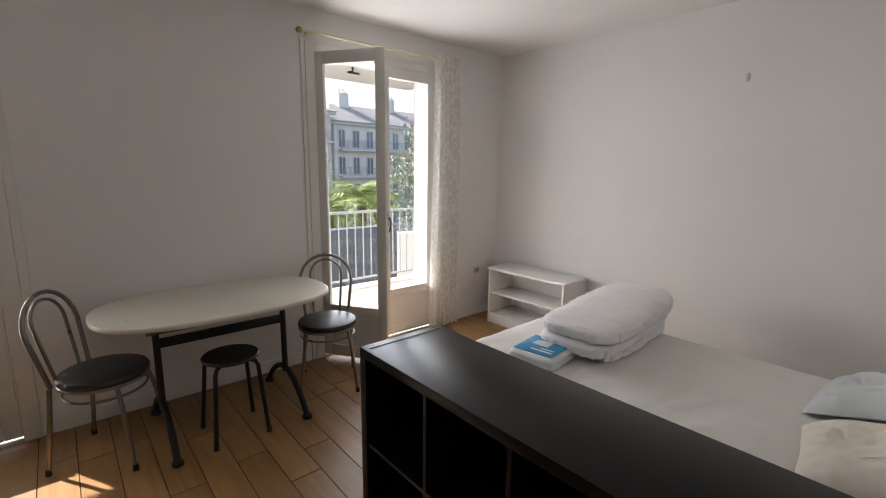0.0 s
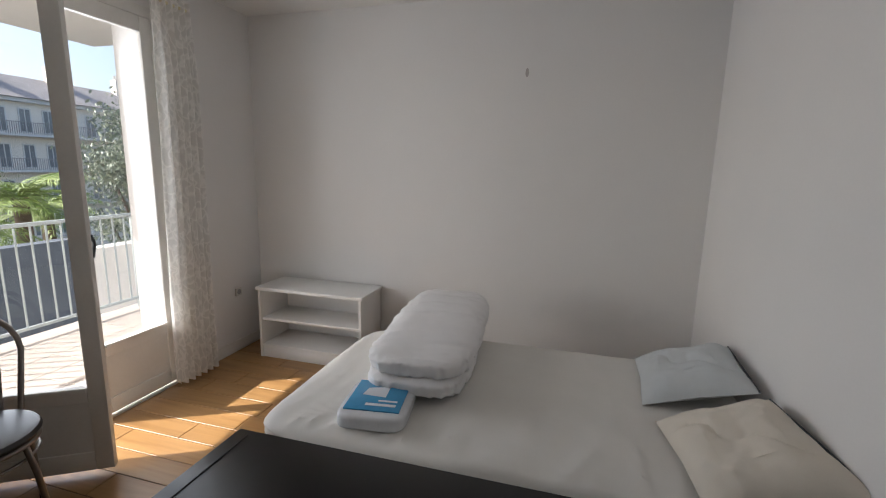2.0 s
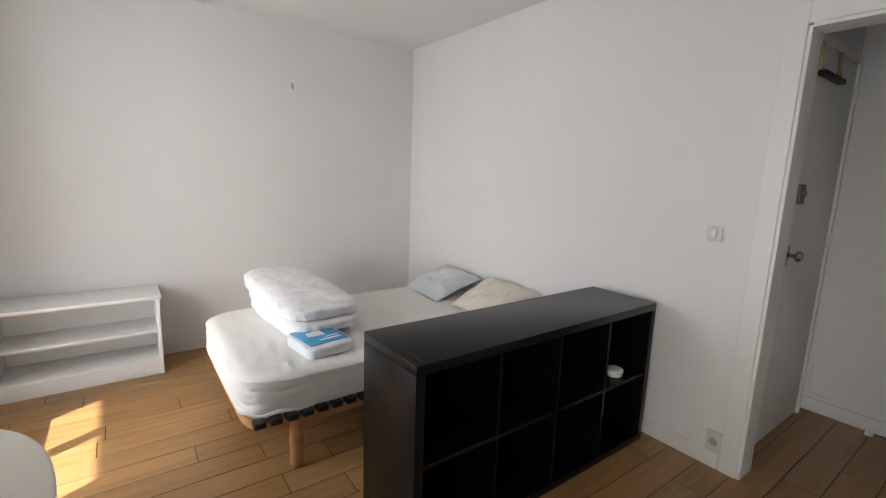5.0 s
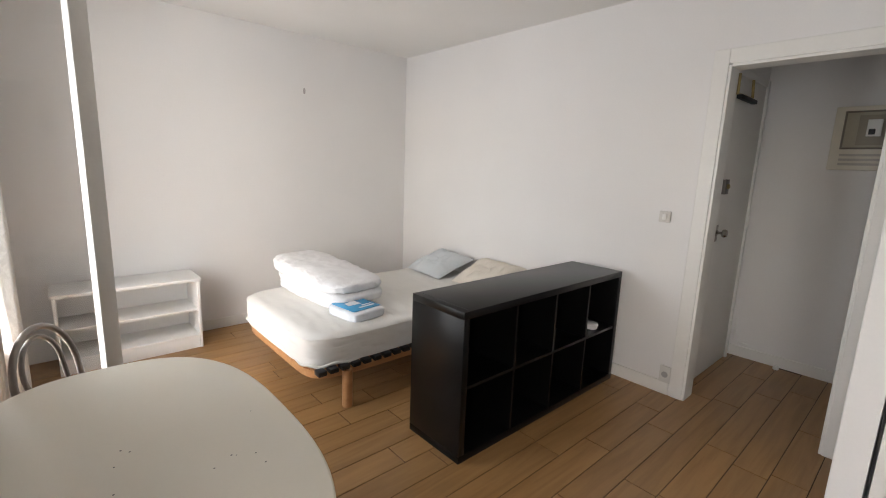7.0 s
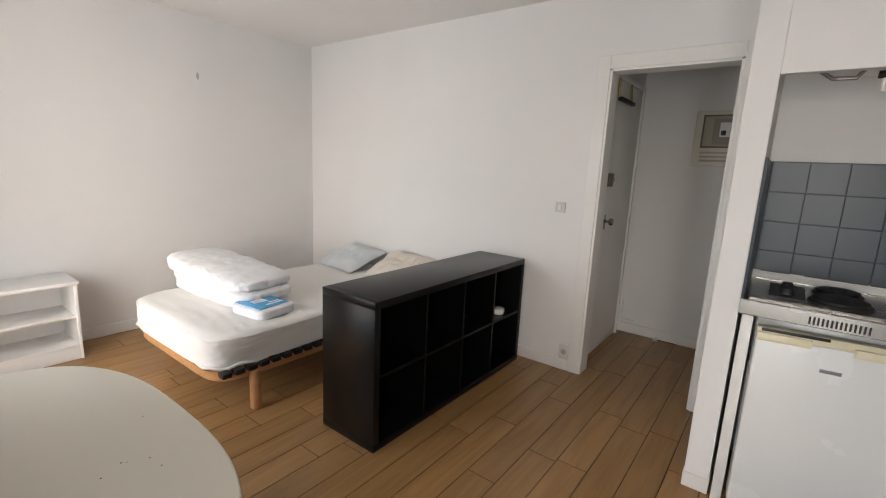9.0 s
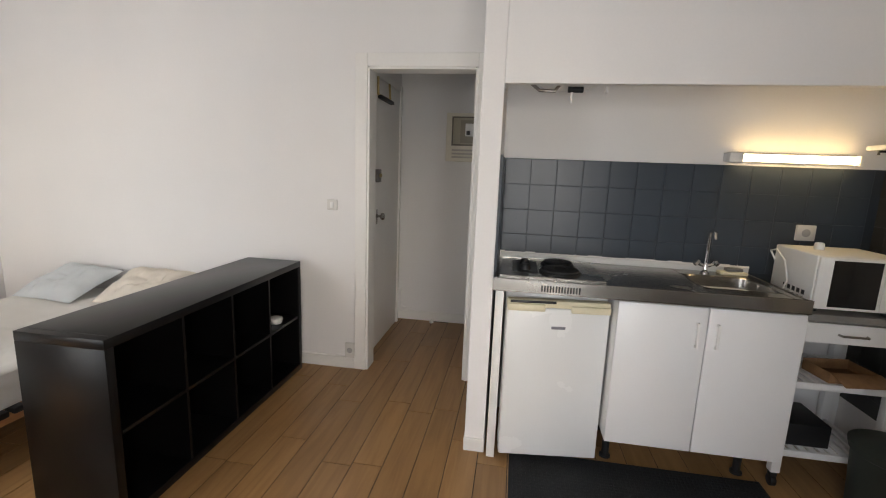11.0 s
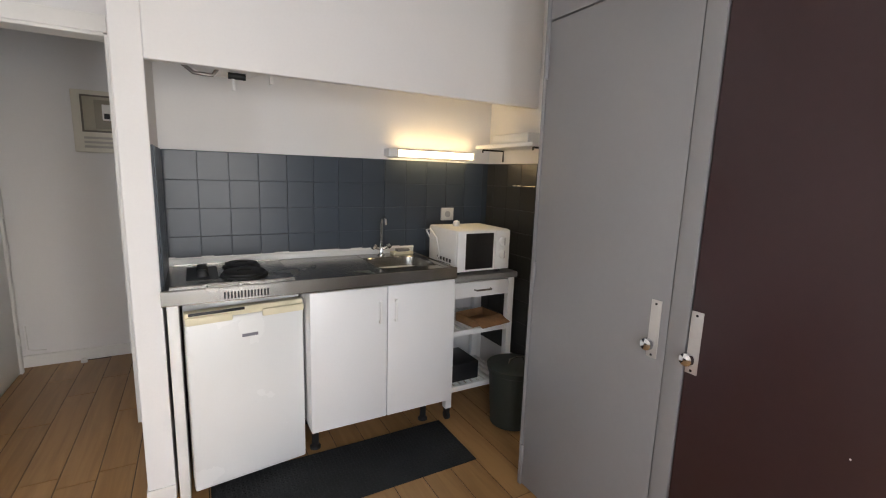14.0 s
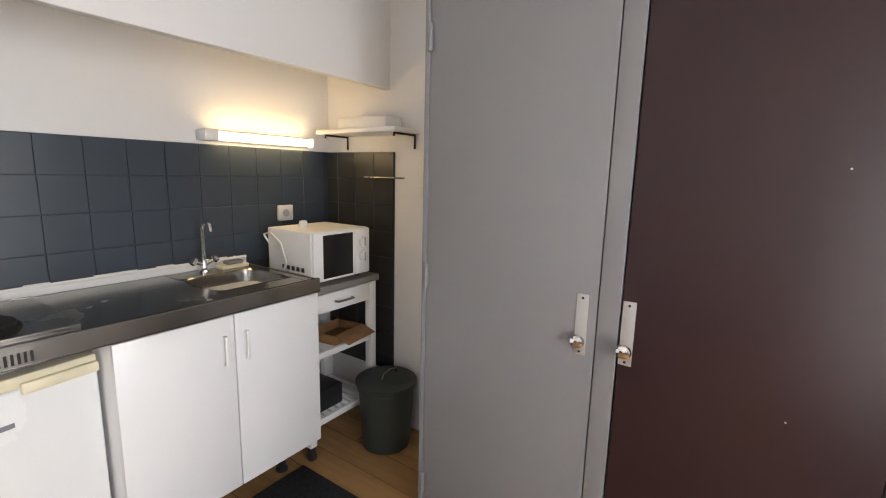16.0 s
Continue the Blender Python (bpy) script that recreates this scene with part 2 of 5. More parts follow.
SLATE = material("slate_roof", (0.34, 0.315, 0.295), 0.7, 0, 0.15, 0.7, 8, 0.3)
PANE_FAR = material("far_pane", (0.22, 0.235, 0.25), 0.1, 0, 0.1, 1, 10, 0)
STONEWHITE = material("white_render", (0.72, 0.71, 0.68), 0.85, 0, 0.04, 2, 50, 0.2)
# white render with its colour lowered to hold back direct sun on the side wall
TONED_RENDER = material("toned_down_render", (0.5, 0.5, 0.51), 0.85, 0, 0.05, 2, 50, 0.2)
RAILPAINT = material("pale_rail_paint", (0.38, 0.42, 0.42), 0.5, 0, 0.05, 5, 60, 0.05)
BALCONY = material("balcony_tile", (0.45, 0.40, 0.35), 0.7, 0, 0.06, 3, 60, 0.2, rand=0.06)
GARDENWALL = material("blue_grey_wall", (0.10, 0.115, 0.135), 0.85, 0, 0.15, 0.8, 12, 0.3)
GROUND = material("garden_ground", (0.10, 0.095, 0.07), 0.95, 0, 0.25, 0.3, 5, 0.4)
LEAF = material("green_leaf", (0.2, 0.27, 0.06), 0.55, 0, 0.15, 4, 40, 0.1, rand=0.35, island=True)
LEAF2 = material("grey_green_leaf", (0.2, 0.235, 0.17), 0.55, 0, 0.15, 4, 40, 0.1, rand=0.35, island=True)
BARK = material("bark", (0.12, 0.085, 0.06), 0.9, 0, 0.25, 6, 40, 0.5)
MARK = material("grey_smudge", (0.45, 0.42, 0.4), 0.9, 0, 0.1, 20, 60, 0.1)


# ---- mesh helpers ----
def finish(name, bm, mat, smooth=False):
    bmesh.ops.recalc_face_normals(bm, faces=bm.faces)
    me = bpy.data.meshes.new(name)
    bm.to_mesh(me)
    bm.free()
    me.materials.append(mat)
    if smooth:
        for p in me.polygons:
            p.use_smooth = True
        me.set_sharp_from_angle(angle=radians(38))
    return me


def part(name, bm, mat, parent=None, label="", smooth=True):
    ob = new(name, finish(name, bm, mat, smooth))
    ob.parent = parent
    if label:
        ob["label"] = label
    return ob


def thing(name, x, y, z, label, category, group="", rz=0):
    ob = new(name)
    ob.empty_display_size = 0.1
    ob.matrix_basis = pose(x, y, z, 0, 0, rz)
    return tagged(ob, label, category, group)


def structure(name, bm, mat, label="", smooth=False):
    ob = part(name, bm, mat, None, "", smooth)
    return tagged(ob, label or name.replace("_", " "), "", "", "structure")


def box(x0, x1, y0, y1, z0, z1, bevel=0.0, seg=2, bm=None):
    own = bmesh.new()
    bmesh.ops.create_cube(own, size=1)
    for v in own.verts:
        v.co = Vector(((x0 + x1) / 2 + v.co.x * (x1 - x0), (y0 + y1) / 2 + v.co.y * (y1 - y0), (z0 + z1) / 2 + v.co.z * (z1 - z0)))
    if bevel:
        bmesh.ops.bevel(own, geom=own.edges[:], offset=bevel, segments=seg, affect="EDGES", profile=0.5)
    return own if bm is None else join(bm, own)


def join(bm, other, m=None):
    if m is not None:
        bmesh.ops.transform(other, matrix=m, verts=other.verts[:])
    tmp = bpy.data.meshes.new("tmp")
    other.to_mesh(tmp)
    other.free()
    bm.from_mesh(tmp)
    bpy.data.meshes.remove(tmp)
    return bm


def cyl(x, y, z0, z1, r0, r1=None, n=20, bevel=0.0):
    bm = bmesh.new()
    bmesh.ops.create_cone(bm, cap_ends=True, segments=n, radius1=r0, radius2=r0 if r1 is None else r1, depth=z1 - z0)
    if bevel:
        edges = [e for e in bm.edges if abs(e.verts[0].co.z - e.verts[1].co.z) < 1e-6]
        bmesh.ops.bevel(bm, geom=edges, offset=bevel, segments=2, affect="EDGES", profile=0.5)
    bmesh.ops.translate(bm, vec=(x, y, (z0 + z1) / 2), verts=bm.verts[:])
    return bm


def rod(a, b, r, n=12, r2=None):
    a, b = Vector(a), Vector(b)
    bm = cyl(0, 0, 0, (b - a).length, r, r2, n)
    m = Matrix.Translation(a) @ (b - a).to_track_quat("Z", "Y").to_matrix().to_4x4()
    bmesh.ops.transform(bm, matrix=m, verts=bm.verts[:])
    return bm


def sweep(points, r, n=10, closed=False):
    """A round tube along a line of points."""
    pts = [Vector(p) for p in points]
    bm, rings, k = bmesh.new(), [], len(pts)
    side = None
    for i, p in enumerate(pts):
        d = (pts[(i + 1) % k] - pts[i - 1]) if closed or 0 < i < k - 1 else (pts[1] - pts[0] if i == 0 else pts[-1] - pts[-2])
        d.normalize()
        if side is None:
            side = d.orthogonal().normalized()
        side = (side - d * side.dot(d)).normalized()
        up = d.cross(side)
        rings.append([bm.verts.new(p + r * (math.cos(a) * side + math.sin(a) * up)) for a in (2 * math.pi * j / n for j in range(n))])
    for i in range(k if closed else k - 1):
        a, b = rings[i], rings[(i + 1) % k]
        for j in range(n):
            bm.faces.new((a[j], a[(j + 1) % n], b[(j + 1) % n], b[j]))
    if not closed:
        bm.faces.new(rings[0])
        bm.faces.new(rings[-1])
    return bm


def lathe(profile, n=32, x=0, y=0, z=0):
    """A turned solid from (radius, height) pairs."""
    bm, rings = bmesh.new(), []
    for r, h in profile:
        rings.append([bm.verts.new((x + r * math.cos(2 * math.pi * j / n), y + r * math.sin(2 * math.pi * j / n), z + h)) for j in range(n)])
    for a, b in zip(rings, rings[1:]):
        for j in range(n):
            bm.faces.new((a[j], a[(j + 1) % n], b[(j + 1) % n], b[j]))
    bm.faces.new(rings[0])
    bm.faces.new(rings[-1])
    return bm


def plate(outline, z0, z1, bevel=0.0, seg=3):
    """A slab from an outline of (x, y)."""
    bm = bmesh.new()
    f = bm.faces.new([bm.verts.new((x, y, z0)) for x, y in outline])
    ex = bmesh.ops.extrude_face_region(bm, geom=[f])
    bmesh.ops.translate(bm, vec=(0, 0, z1 - z0), verts=[v for v in ex["geom"] if isinstance(v, bmesh.types.BMVert)])
    if bevel:
        edges = [e for e in bm.edges if abs(e.verts[0].co.z - e.verts[1].co.z) < 1e-6]
        bmesh.ops.bevel(bm, geom=edges, offset=bevel, segments=seg, affect="EDGES", profile=0.5)
    return bm


def superellipse(a, b, e, n=64):
    out = []
    for i in range(n):
        t = 2 * math.pi * i / n
        c, s = math.cos(t), math.sin(t)
        out.append((a * math.copysign(abs(c) ** (2 / e), c), b * math.copysign(abs(s) ** (2 / e), s)))
    return out


def soft_block(sx, sy, sz, e, n, fold, seed, flat=0.0):
    """A stuffed shape: a rounded block whose surface is ruffled by folds."""
    bm = bmesh.new()
    bmesh.ops.create_cube(bm, size=2)
    bmesh.ops.subdivide_edges(bm, edges=bm.edges[:], cuts=n, use_grid_fill=True)
    for v in bm.verts:
        c = v.co
        r = (abs(c.x) ** e + abs(c.y) ** e + abs(c.z) ** e) ** (1 / e)
        c = c / r
        p = Vector((c.x * sx, c.y * sy, c.z * sz))
        d = noise.noise(Vector((p.x * 9 + seed, p.y * 9, p.z * 9))) * 0.6 + noise.noise(Vector((p.x * 22, p.y * 22 + seed, p.z * 22))) * 0.4
        p += c.normalized() * d * fold
        if p.z < -sz * 0.92:
            p.z = -sz * 0.92
        v.co = p
    return bm


# ---- structure ----
XE, YN, ZC = 2.566, 3.20, 2.50
XW = -2.72
WIN = ((0.60, 1.76), (-2.18, -1.02))        # two french windows in the north wall
WTOP = 2.25

bm = bmesh.new()
for x0, x1, z0, z1 in ((-3.4, -2.18, 0, 2.7), (-2.18, -1.02, WTOP, 2.7), (-1.02, 0.60, 0, 2.7), (0.60, 1.76, WTOP, 2.7), (1.76, 2.75, 0, 2.7)):
    box(x0, x1, YN, 3.53, z0, z1, bm=bm)
structure("wall_north", bm, WALL, "white painted wall with two french windows")
structure("wall_east", box(XE, 2.75, -0.12, YN, 0, ZC), WALL_WORN, "plain white painted wall beside the bed")
bm = bmesh.new()
box(-0.43, XE, -0.12, 0, 0, ZC, bm=bm)
box(-1.15, -0.43, -0.12, 0, 2.04, ZC, bm=bm)
box(-1.23, -1.15, -0.12, 0, 0, ZC, bm=bm)
structure("wall_south", bm, WALL, "white painted wall with the hall opening")
structure("partition", box(-1.33, -1.23, 0.2, 0.765, 0, ZC, 0.004), WALL, "white partition end beside the kitchen niche")
structure("partition_inner", box(-1.33, -1.23, -0.12, 0.2, 0, ZC), WALL, "white partition behind the kitchen niche")
structure("wall_kitchen", box(-3.3, -1.33, 0.2, 0.3, 0, ZC), WALL, "white kitchen niche back wall")
structure("wall_niche_side", box(-3.3, -3.2, 0.3, 1.34, 0, ZC), WALL, "white kitchen niche side wall")
structure("wall_closet_side", box(-3.3, -2.76, 1.34, 1.44, 0, ZC), WALL, "white side of the closet")
structure("wall_west", box(-2.87, -2.76, 1.44, YN, 0, ZC), GREYDOOR, "closet wall behind the doors")
structure("hall_wall_east", box(-0.36, -0.2, -1.3, -0.12, 0, ZC), WALL, "white hall wall with the entrance door")
structure("hall_wall_back", box(-2.3, -0.36, -1.26, -1.14, 0, ZC), WALL, "white hall back wall")
structure("hall_wall_west", box(-2.4, -2.3, -1.26, 0.2, 0, ZC), WALL, "white hall end wall")
structure("hall_wall_north", box(-2.3, -1.33, 0.1, 0.2, 0, ZC), WALL, "white hall side wall")
structure("ceiling", box(-3.4, 2.75, -1.3, YN, ZC, 2.7), CEIL, "white painted ceiling")
structure("floor", box(-3.4, 2.75, -1.3, 3.53, -0.2, -0.004), GROUT, "dark floor bed under the planks")
structure("kitchen_hood_box", box(-3.2, -1.33, 0.725, 0.765, 1.80, ZC, 0.003), WALL, "white boxed soffit over the kitchen")


def skirting(name, x0, x1, y0, y1, h=0.085):
    ob = structure(name, box(x0, x1, y0, y1, 0, h, 0.003), TRIM, "white painted skirting board")
    return ob


skirting("baseboard_north_1", -0.945, 0.535, YN - 0.013, YN)
skirting("baseboard_north_2", 1.80, XE, YN - 0.013, YN)
skirting("baseboard_east", XE - 0.013, XE, 0.013, YN - 0.013)
skirting("baseboard_south", -0.355, XE, 0, 0.013)
skirting("baseboard_hall", -2.3, -0.36, -1.14, -1.127)
skirting("baseboard_partition", -1.332, -1.226, 0.62, 0.773, 0.07)

# hall opening casing
bm = bmesh.new()
box(-0.44, -0.36, 0, 0.014, 0, 2.115, 0.004, bm=bm)
box(-1.225, -1.14, 0, 0.014, 0, 2.115, 0.004, bm=bm)
box(-1.14, -0.44, 0, 0.014, 2.035, 2.115, 0.004, bm=bm)
box(-0.455, -0.43, -0.13, 0.006, 0, 2.03, 0.003, bm=bm)
box(-1.15, -1.125, -0.13, 0.006, 0, 2.03, 0.003, bm=bm)
box(-1.125, -0.455, -0.13, 0.006, 2.02, 2.04, 0.003, bm=bm)
structure("trim_hall_opening", bm, TRIM, "white painted wooden door casing without a door")


# ---- french windows ----
def french_window(name, x0, x1, open_left, label):
    """Fixed frame with two glazed leaves over panelled bases; the west leaf stands open or shut."""
    root = thing(name, x0, YN, 0, label, "")
    root["kind"] = "structure"
    w = x1 - x0
    fr = bmesh.new()
    box(-0.03, 0.045, -0.02, 0.07, 0, WTOP + 0.03, 0.004, bm=fr)
    box(w - 0.045, w + 0.03, -0.02, 0.07, 0, WTOP + 0.03, 0.004, bm=fr)
    box(0.045, w - 0.045, -0.02, 0.07, WTOP - 0.03, WTOP + 0.03, 0.004, bm=fr)
    part("window_frame", fr, WINPAINT, root)
    part("window_sill", box(0.045, w - 0.045, -0.015, 0.3, 0.0, 0.018, 0.004), STONEWHITE, root)
    lw = (w - 0.09) / 2

    def leaf(px, angle, sign):
        holder = part("leaf", bmesh.new(), WINPAINT, root)
        holder.matrix_basis = pose(px, 0.0, 0, 0, 0, angle)
        bm = holder_bm = bmesh.new()
        s, t = 0.072, 0.018
        a, b = (0, lw) if sign > 0 else (-lw, 0)
        box(a, a + s, -t, t, 0.03, 2.22, 0.005, bm=bm)
        box(b - s, b, -t, t, 0.03, 2.22, 0.005, bm=bm)
        box(a + s, b - s, -t, t, 2.135, 2.22, 0.005, bm=bm)
        box(a + s, b - s, -t, t, 0.36, 0.43, 0.005, bm=bm)
        box(a + s, b - s, -t, t, 0.03, 0.12, 0.005, bm=bm)
        box(a + s, b - s, -0.010, 0.010, 0.12, 0.36, bm=bm)
        box(a + s, b - s, -t - 0.012, -t, 0.415, 0.435, 0.004, bm=bm)
        holder.data = finish("leaf", holder_bm, WINPAINT, True)
        g = part("pane", box(a + s - 0.004, b - s + 0.004, -0.003, 0.003, 0.43, 2.135), GLASS, holder, "clear glass")
        g.visible_shadow = False
        for hz in (0.25, 1.1, 1.95):
            hx = a if sign > 0 else b
            part("hinge", cyl(hx, -t - 0.004, hz, hz + 0.09, 0.008, n=10), WINPAINT, holder)
        return holder, a, b, t

    leaf(0.045, -58 if open_left else 0, 1)
    holder, a, b, t = leaf(w - 0.045, 0, -1)
    hm = bmesh.new()
    box(a + 0.02, a + 0.05, -t - 0.008, -t, 0.97, 1.09, 0.003, bm=hm)
    join(hm, cyl(0, 0, 0, 0.045, 0.009, n=12), Matrix.Translation((a + 0.035, -t - 0.045, 1.04)) @ pose(0, 0, 0, -90))
    join(hm, sweep([(a + 0.035, -t - 0.045, 1.045), (a + 0.045, -t - 0.05, 1.0), (a + 0.03, -t - 0.05, 0.93)], 0.008))
    part("handle", hm, BLACK, holder, "black lever handle")
    return root


french_window("window_1", WIN[0][0], WIN[0][1], True, "white french window with one leaf standing open")
french_window("window_2", WIN[1][0], WIN[1][1], False, "white french window with both leaves shut")
bm = bmesh.new()
for x0, x1 in WIN:
    box(x0 - 0.06, x0 - 0.03, YN - 0.012, YN, 0, 2.30, 0.003, bm=bm)
    box(x1 + 0.03, x1 + 0.07, YN - 0.012, YN, 0, 2.30, 0.003, bm=bm)
structure("trim_windows", bm, WINPAINT, "white window casing strips")

# curtain and its rod
rodt = thing("curtain_rod", 1.2, YN, 2.325, "thin pale curtain rod with brass finial", "curtain rod")
part("pole", rod((-0.67, -0.075, 0), (0.72, -0.075, 0), 0.009), CREAM, rodt)
for x in (-0.62, 0.58):
    bm = rod((x, 0, 0), (x, -0.075, 0), 0.007)
    join(bm, cyl(0, 0, 0, 0.01, 0.025, n=16), Matrix.Translation((x, 0, 0)) @ pose(0, 0, 0, 90))
    part("bracket", bm, CREAM, rodt)
part("finial", lathe([(0.004, 0), (0.02, 0.006), (0.024, 0.02), (0.016, 0.034), (0.003, 0.04)], 16, -0.69, -0.075, -0.02), BRASS, rodt)

bm = bmesh.new()
cols, rows_n = 110, 46
grid = []
for i in range(rows_n + 1):
    v = i / rows_n
    line = []
    for j in range(cols + 1):
        u = j / cols
        spread = 0.25 + 0.03 * math.sin(v * 2.6 + 0.4) + 0.05 * v * v
        x = (u - 0.5) * spread + 0.015 * math.sin(v * 5)
        y = 0.032 * math.sin(u * 2 * math.pi * 6 + 0.7 * math.sin(v * 4)) * (0.75 + 0.35 * v) + 0.01 * noise.noise(Vector((u * 6, v * 7, 2)))
        line.append(bm.verts.new((x, y, 2.365 - 2.335 * v + 0.008 * math.sin(u * 38) * (v > 0.97))))
    grid.append(line)
for a, b in zip(grid, grid[1:]):
    for j in range(cols):
        bm.faces.new((a[j], a[j + 1], b[j + 1], b[j]))
cur = part("curtain", bm, LACE)
cur.location = (1.805, YN - 0.078, 0)
tagged(cur, "sheer white lace curtain gathered beside the french window", "curtain")


# ---- sockets and switches ----
def wall_plate(name, label, category, m, w=0.07, h=0.07, kind="socket"):
    root = new(name)
    root.matrix_basis = m
    tagged(root, label, category)
    part("cover", box(-w / 2, w / 2, -0.014, 0, -h / 2, h / 2, 0.004), SWITCH_SHADED, root)
    if kind == "switch":
        part("toggle", box(-0.012, 0.012, -0.022, -0.013, -0.02, 0.02, 0.003), PLASTIC, root)
    elif kind == "socket":
        bm = cyl(0, 0, 0, 0.003, 0.02, n=20)
        bmesh.ops.transform(bm, matrix=Matrix.Translation((0, -0.0125, 0)) @ pose(0, 0, 0, 90), verts=bm.verts[:])
        part("well", bm, material("socket_well", (0.35, 0.34, 0.33), 0.5), root)
    return root


wall_plate("light_switch", "square white light switch on the wall", "switch", pose(-0.2, 0, 1.155, 0, 0, 180), kind="switch")
wall_plate("wall_socket", "low white socket above the skirting", "socket", pose(-0.325, 0.0, 0.135, 0, 0, 180), 0.07, 0.11)
wall_plate("wall_socket", "small white socket beside the curtain", "socket", pose(2.29, YN, 0.46), 0.06, 0.06)
wall_plate("wall_socket", "white socket on the blue-grey tiles", "socket", pose(-2.88, 0.312, 1.165, 0, 0, 180), 0.09, 0.08)
sm = part("wall_smudge", lathe([(0.014, 0), (0.012, 0.002), (0.004, 0.003)], 14), MARK)
sm.matrix_basis = pose(XE, 1.12, 2.03, 0, -90, 0) @ Matrix.Diagonal((2.0, 0.8, 1, 1))
tagged(sm, "small grey filled hole in the white wall", "wall mark")


# ---- living space ----
def cube_shelf():
    root = thing("cube_shelf", 0, 0.08, 0, "black-brown shelf of eight cubes standing against the wall", "shelf")
    L, D, Hh, o, i = 1.475, 0.385, 0.77, 0.038, 0.016
    part("top", box(0, D, 0, L, Hh - o, Hh, 0.0015), BLACKWOOD, root)
    part("bottom", box(0, D, 0, L, 0, o, 0.0015), BLACKWOOD, root)
    part("side_panel", box(0, D, 0, o, o, Hh - o, 0.0015), BLACKWOOD, root)
    part("side_panel", box(0, D, L - o, L, o, Hh - o, 0.0015), BLACKWOOD, root)
    step = (L - 2 * o) / 4
    for k in (1, 2, 3):
        y = o + step * k
        part("divider", box(0.004, D - 0.008, y - i / 2, y + i / 2, o, Hh - o), BLACKWOOD, root)
    for k in range(4):
        y = o + step * k
        part("shelf_board", box(0.004, D - 0.008, y + i / 2, y + step - i / 2, Hh / 2 - i / 2, Hh / 2 + i / 2), BLACKWOOD, root)
    part("back_panel", box(D - 0.008, D - 0.002, o, L - o, o, Hh - o), BLACKWOOD, root)
    bm = box(0.02, D - 0.02, -0.001, 0.001, Hh, Hh + 0.0015)
    bmesh.ops.translate(bm, vec=(0, L - o, 0), verts=bm.verts[:])
    part("seam", bm, BLACK, root)
    return root


cube_shelf()
jar = thing("small_jar", 0.075, 0.285, 0.393, "small white plastic tub inside the black shelf", "jar")
part("tub", lathe([(0.036, 0), (0.04, 0.004), (0.041, 0.018)], 24), PLASTIC, jar)
part("lid", lathe([(0.044, 0.018), (0.045, 0.021), (0.044, 0.034), (0.038, 0.038)], 24), PLASTIC, jar)


def low_bookcase():
    root = thing("low_bookcase", 2.215, 2.13, 0, "low white open bookcase with one shelf against the wall", "bookcase")
    D, L, Hh, t = 0.335, 0.83, 0.54, 0.02
    part("top", box(-0.012, D, -0.012, L + 0.012, Hh - 0.024, Hh, 0.004), MEL, root)
    part("side_panel", box(0, D, 0, t, 0, Hh - 0.024, 0.002), MEL, root)
    part("side_panel", box(0, D, L - t, L, 0, Hh - 0.024, 0.002), MEL, root)
    part("shelf_board", box(0.015, D - 0.006, t, L - t, 0.285, 0.303, 0.002), MEL, root)
    part("bottom", box(0.004, D - 0.006, t, L - t, 0.085, 0.103, 0.002), MEL, root)
    part("plinth", box(0.008, 0.024, t, L - t, 0, 0.085, 0.001), MEL, root)
    part("back_panel", box(D - 0.006, D, t, L - t, 0.02, Hh - 0.024), MEL, root)


low_bookcase()


def bed():
    root = thing("bed", 1.37, 1.0, 0, "low beech slatted bed with a white fitted sheet", "bed")
    hx, y0, y1 = 0.57, -0.92, 0.90
    # rounded rim of bent wood
    out = [(x * 1.0, y) for x, y in superellipse(hx, 0.91, 9, 72)]
    inn = [(x * 0.93, y * 0.957) for x, y in out]
    bm = bmesh.new()
    ring = [[bm.verts.new((x, y, z)) for x, y in o] for o, z in ((out, 0.2), (out, 0.245), (inn, 0.245), (inn, 0.2))]
    for k in range(4):
        a, b = ring[k], ring[(k + 1) % 4]
        for j in range(72):
            bm.faces.new((a[j], a[(j + 1) % 72], b[(j + 1) % 72], b[j]))
    part("bed_frame", bm, BEECH, root)
    for x in (-hx, hx):
        for y in (-0.68, 0.70):
            part("leg", cyl(x * 0.97 if x > 0 else x + 0.0, y, 0, 0.235, 0.031, n=24, bevel=0.006), BEECH, root)
    for k in range(24):
        y = -0.84 + k * 0.073
        part("slat", box(-hx + 0.03, hx - 0.03, y, y + 0.045, 0.248, 0.256), BEECH, root)
        for s in (-1, 1):
            x = s * (hx - 0.012)
            part("slat_holder", box(x - 0.03, x + 0.03, y - 0.004, y + 0.049, 0.238, 0.268, 0.006), BLACK, root)


bed()
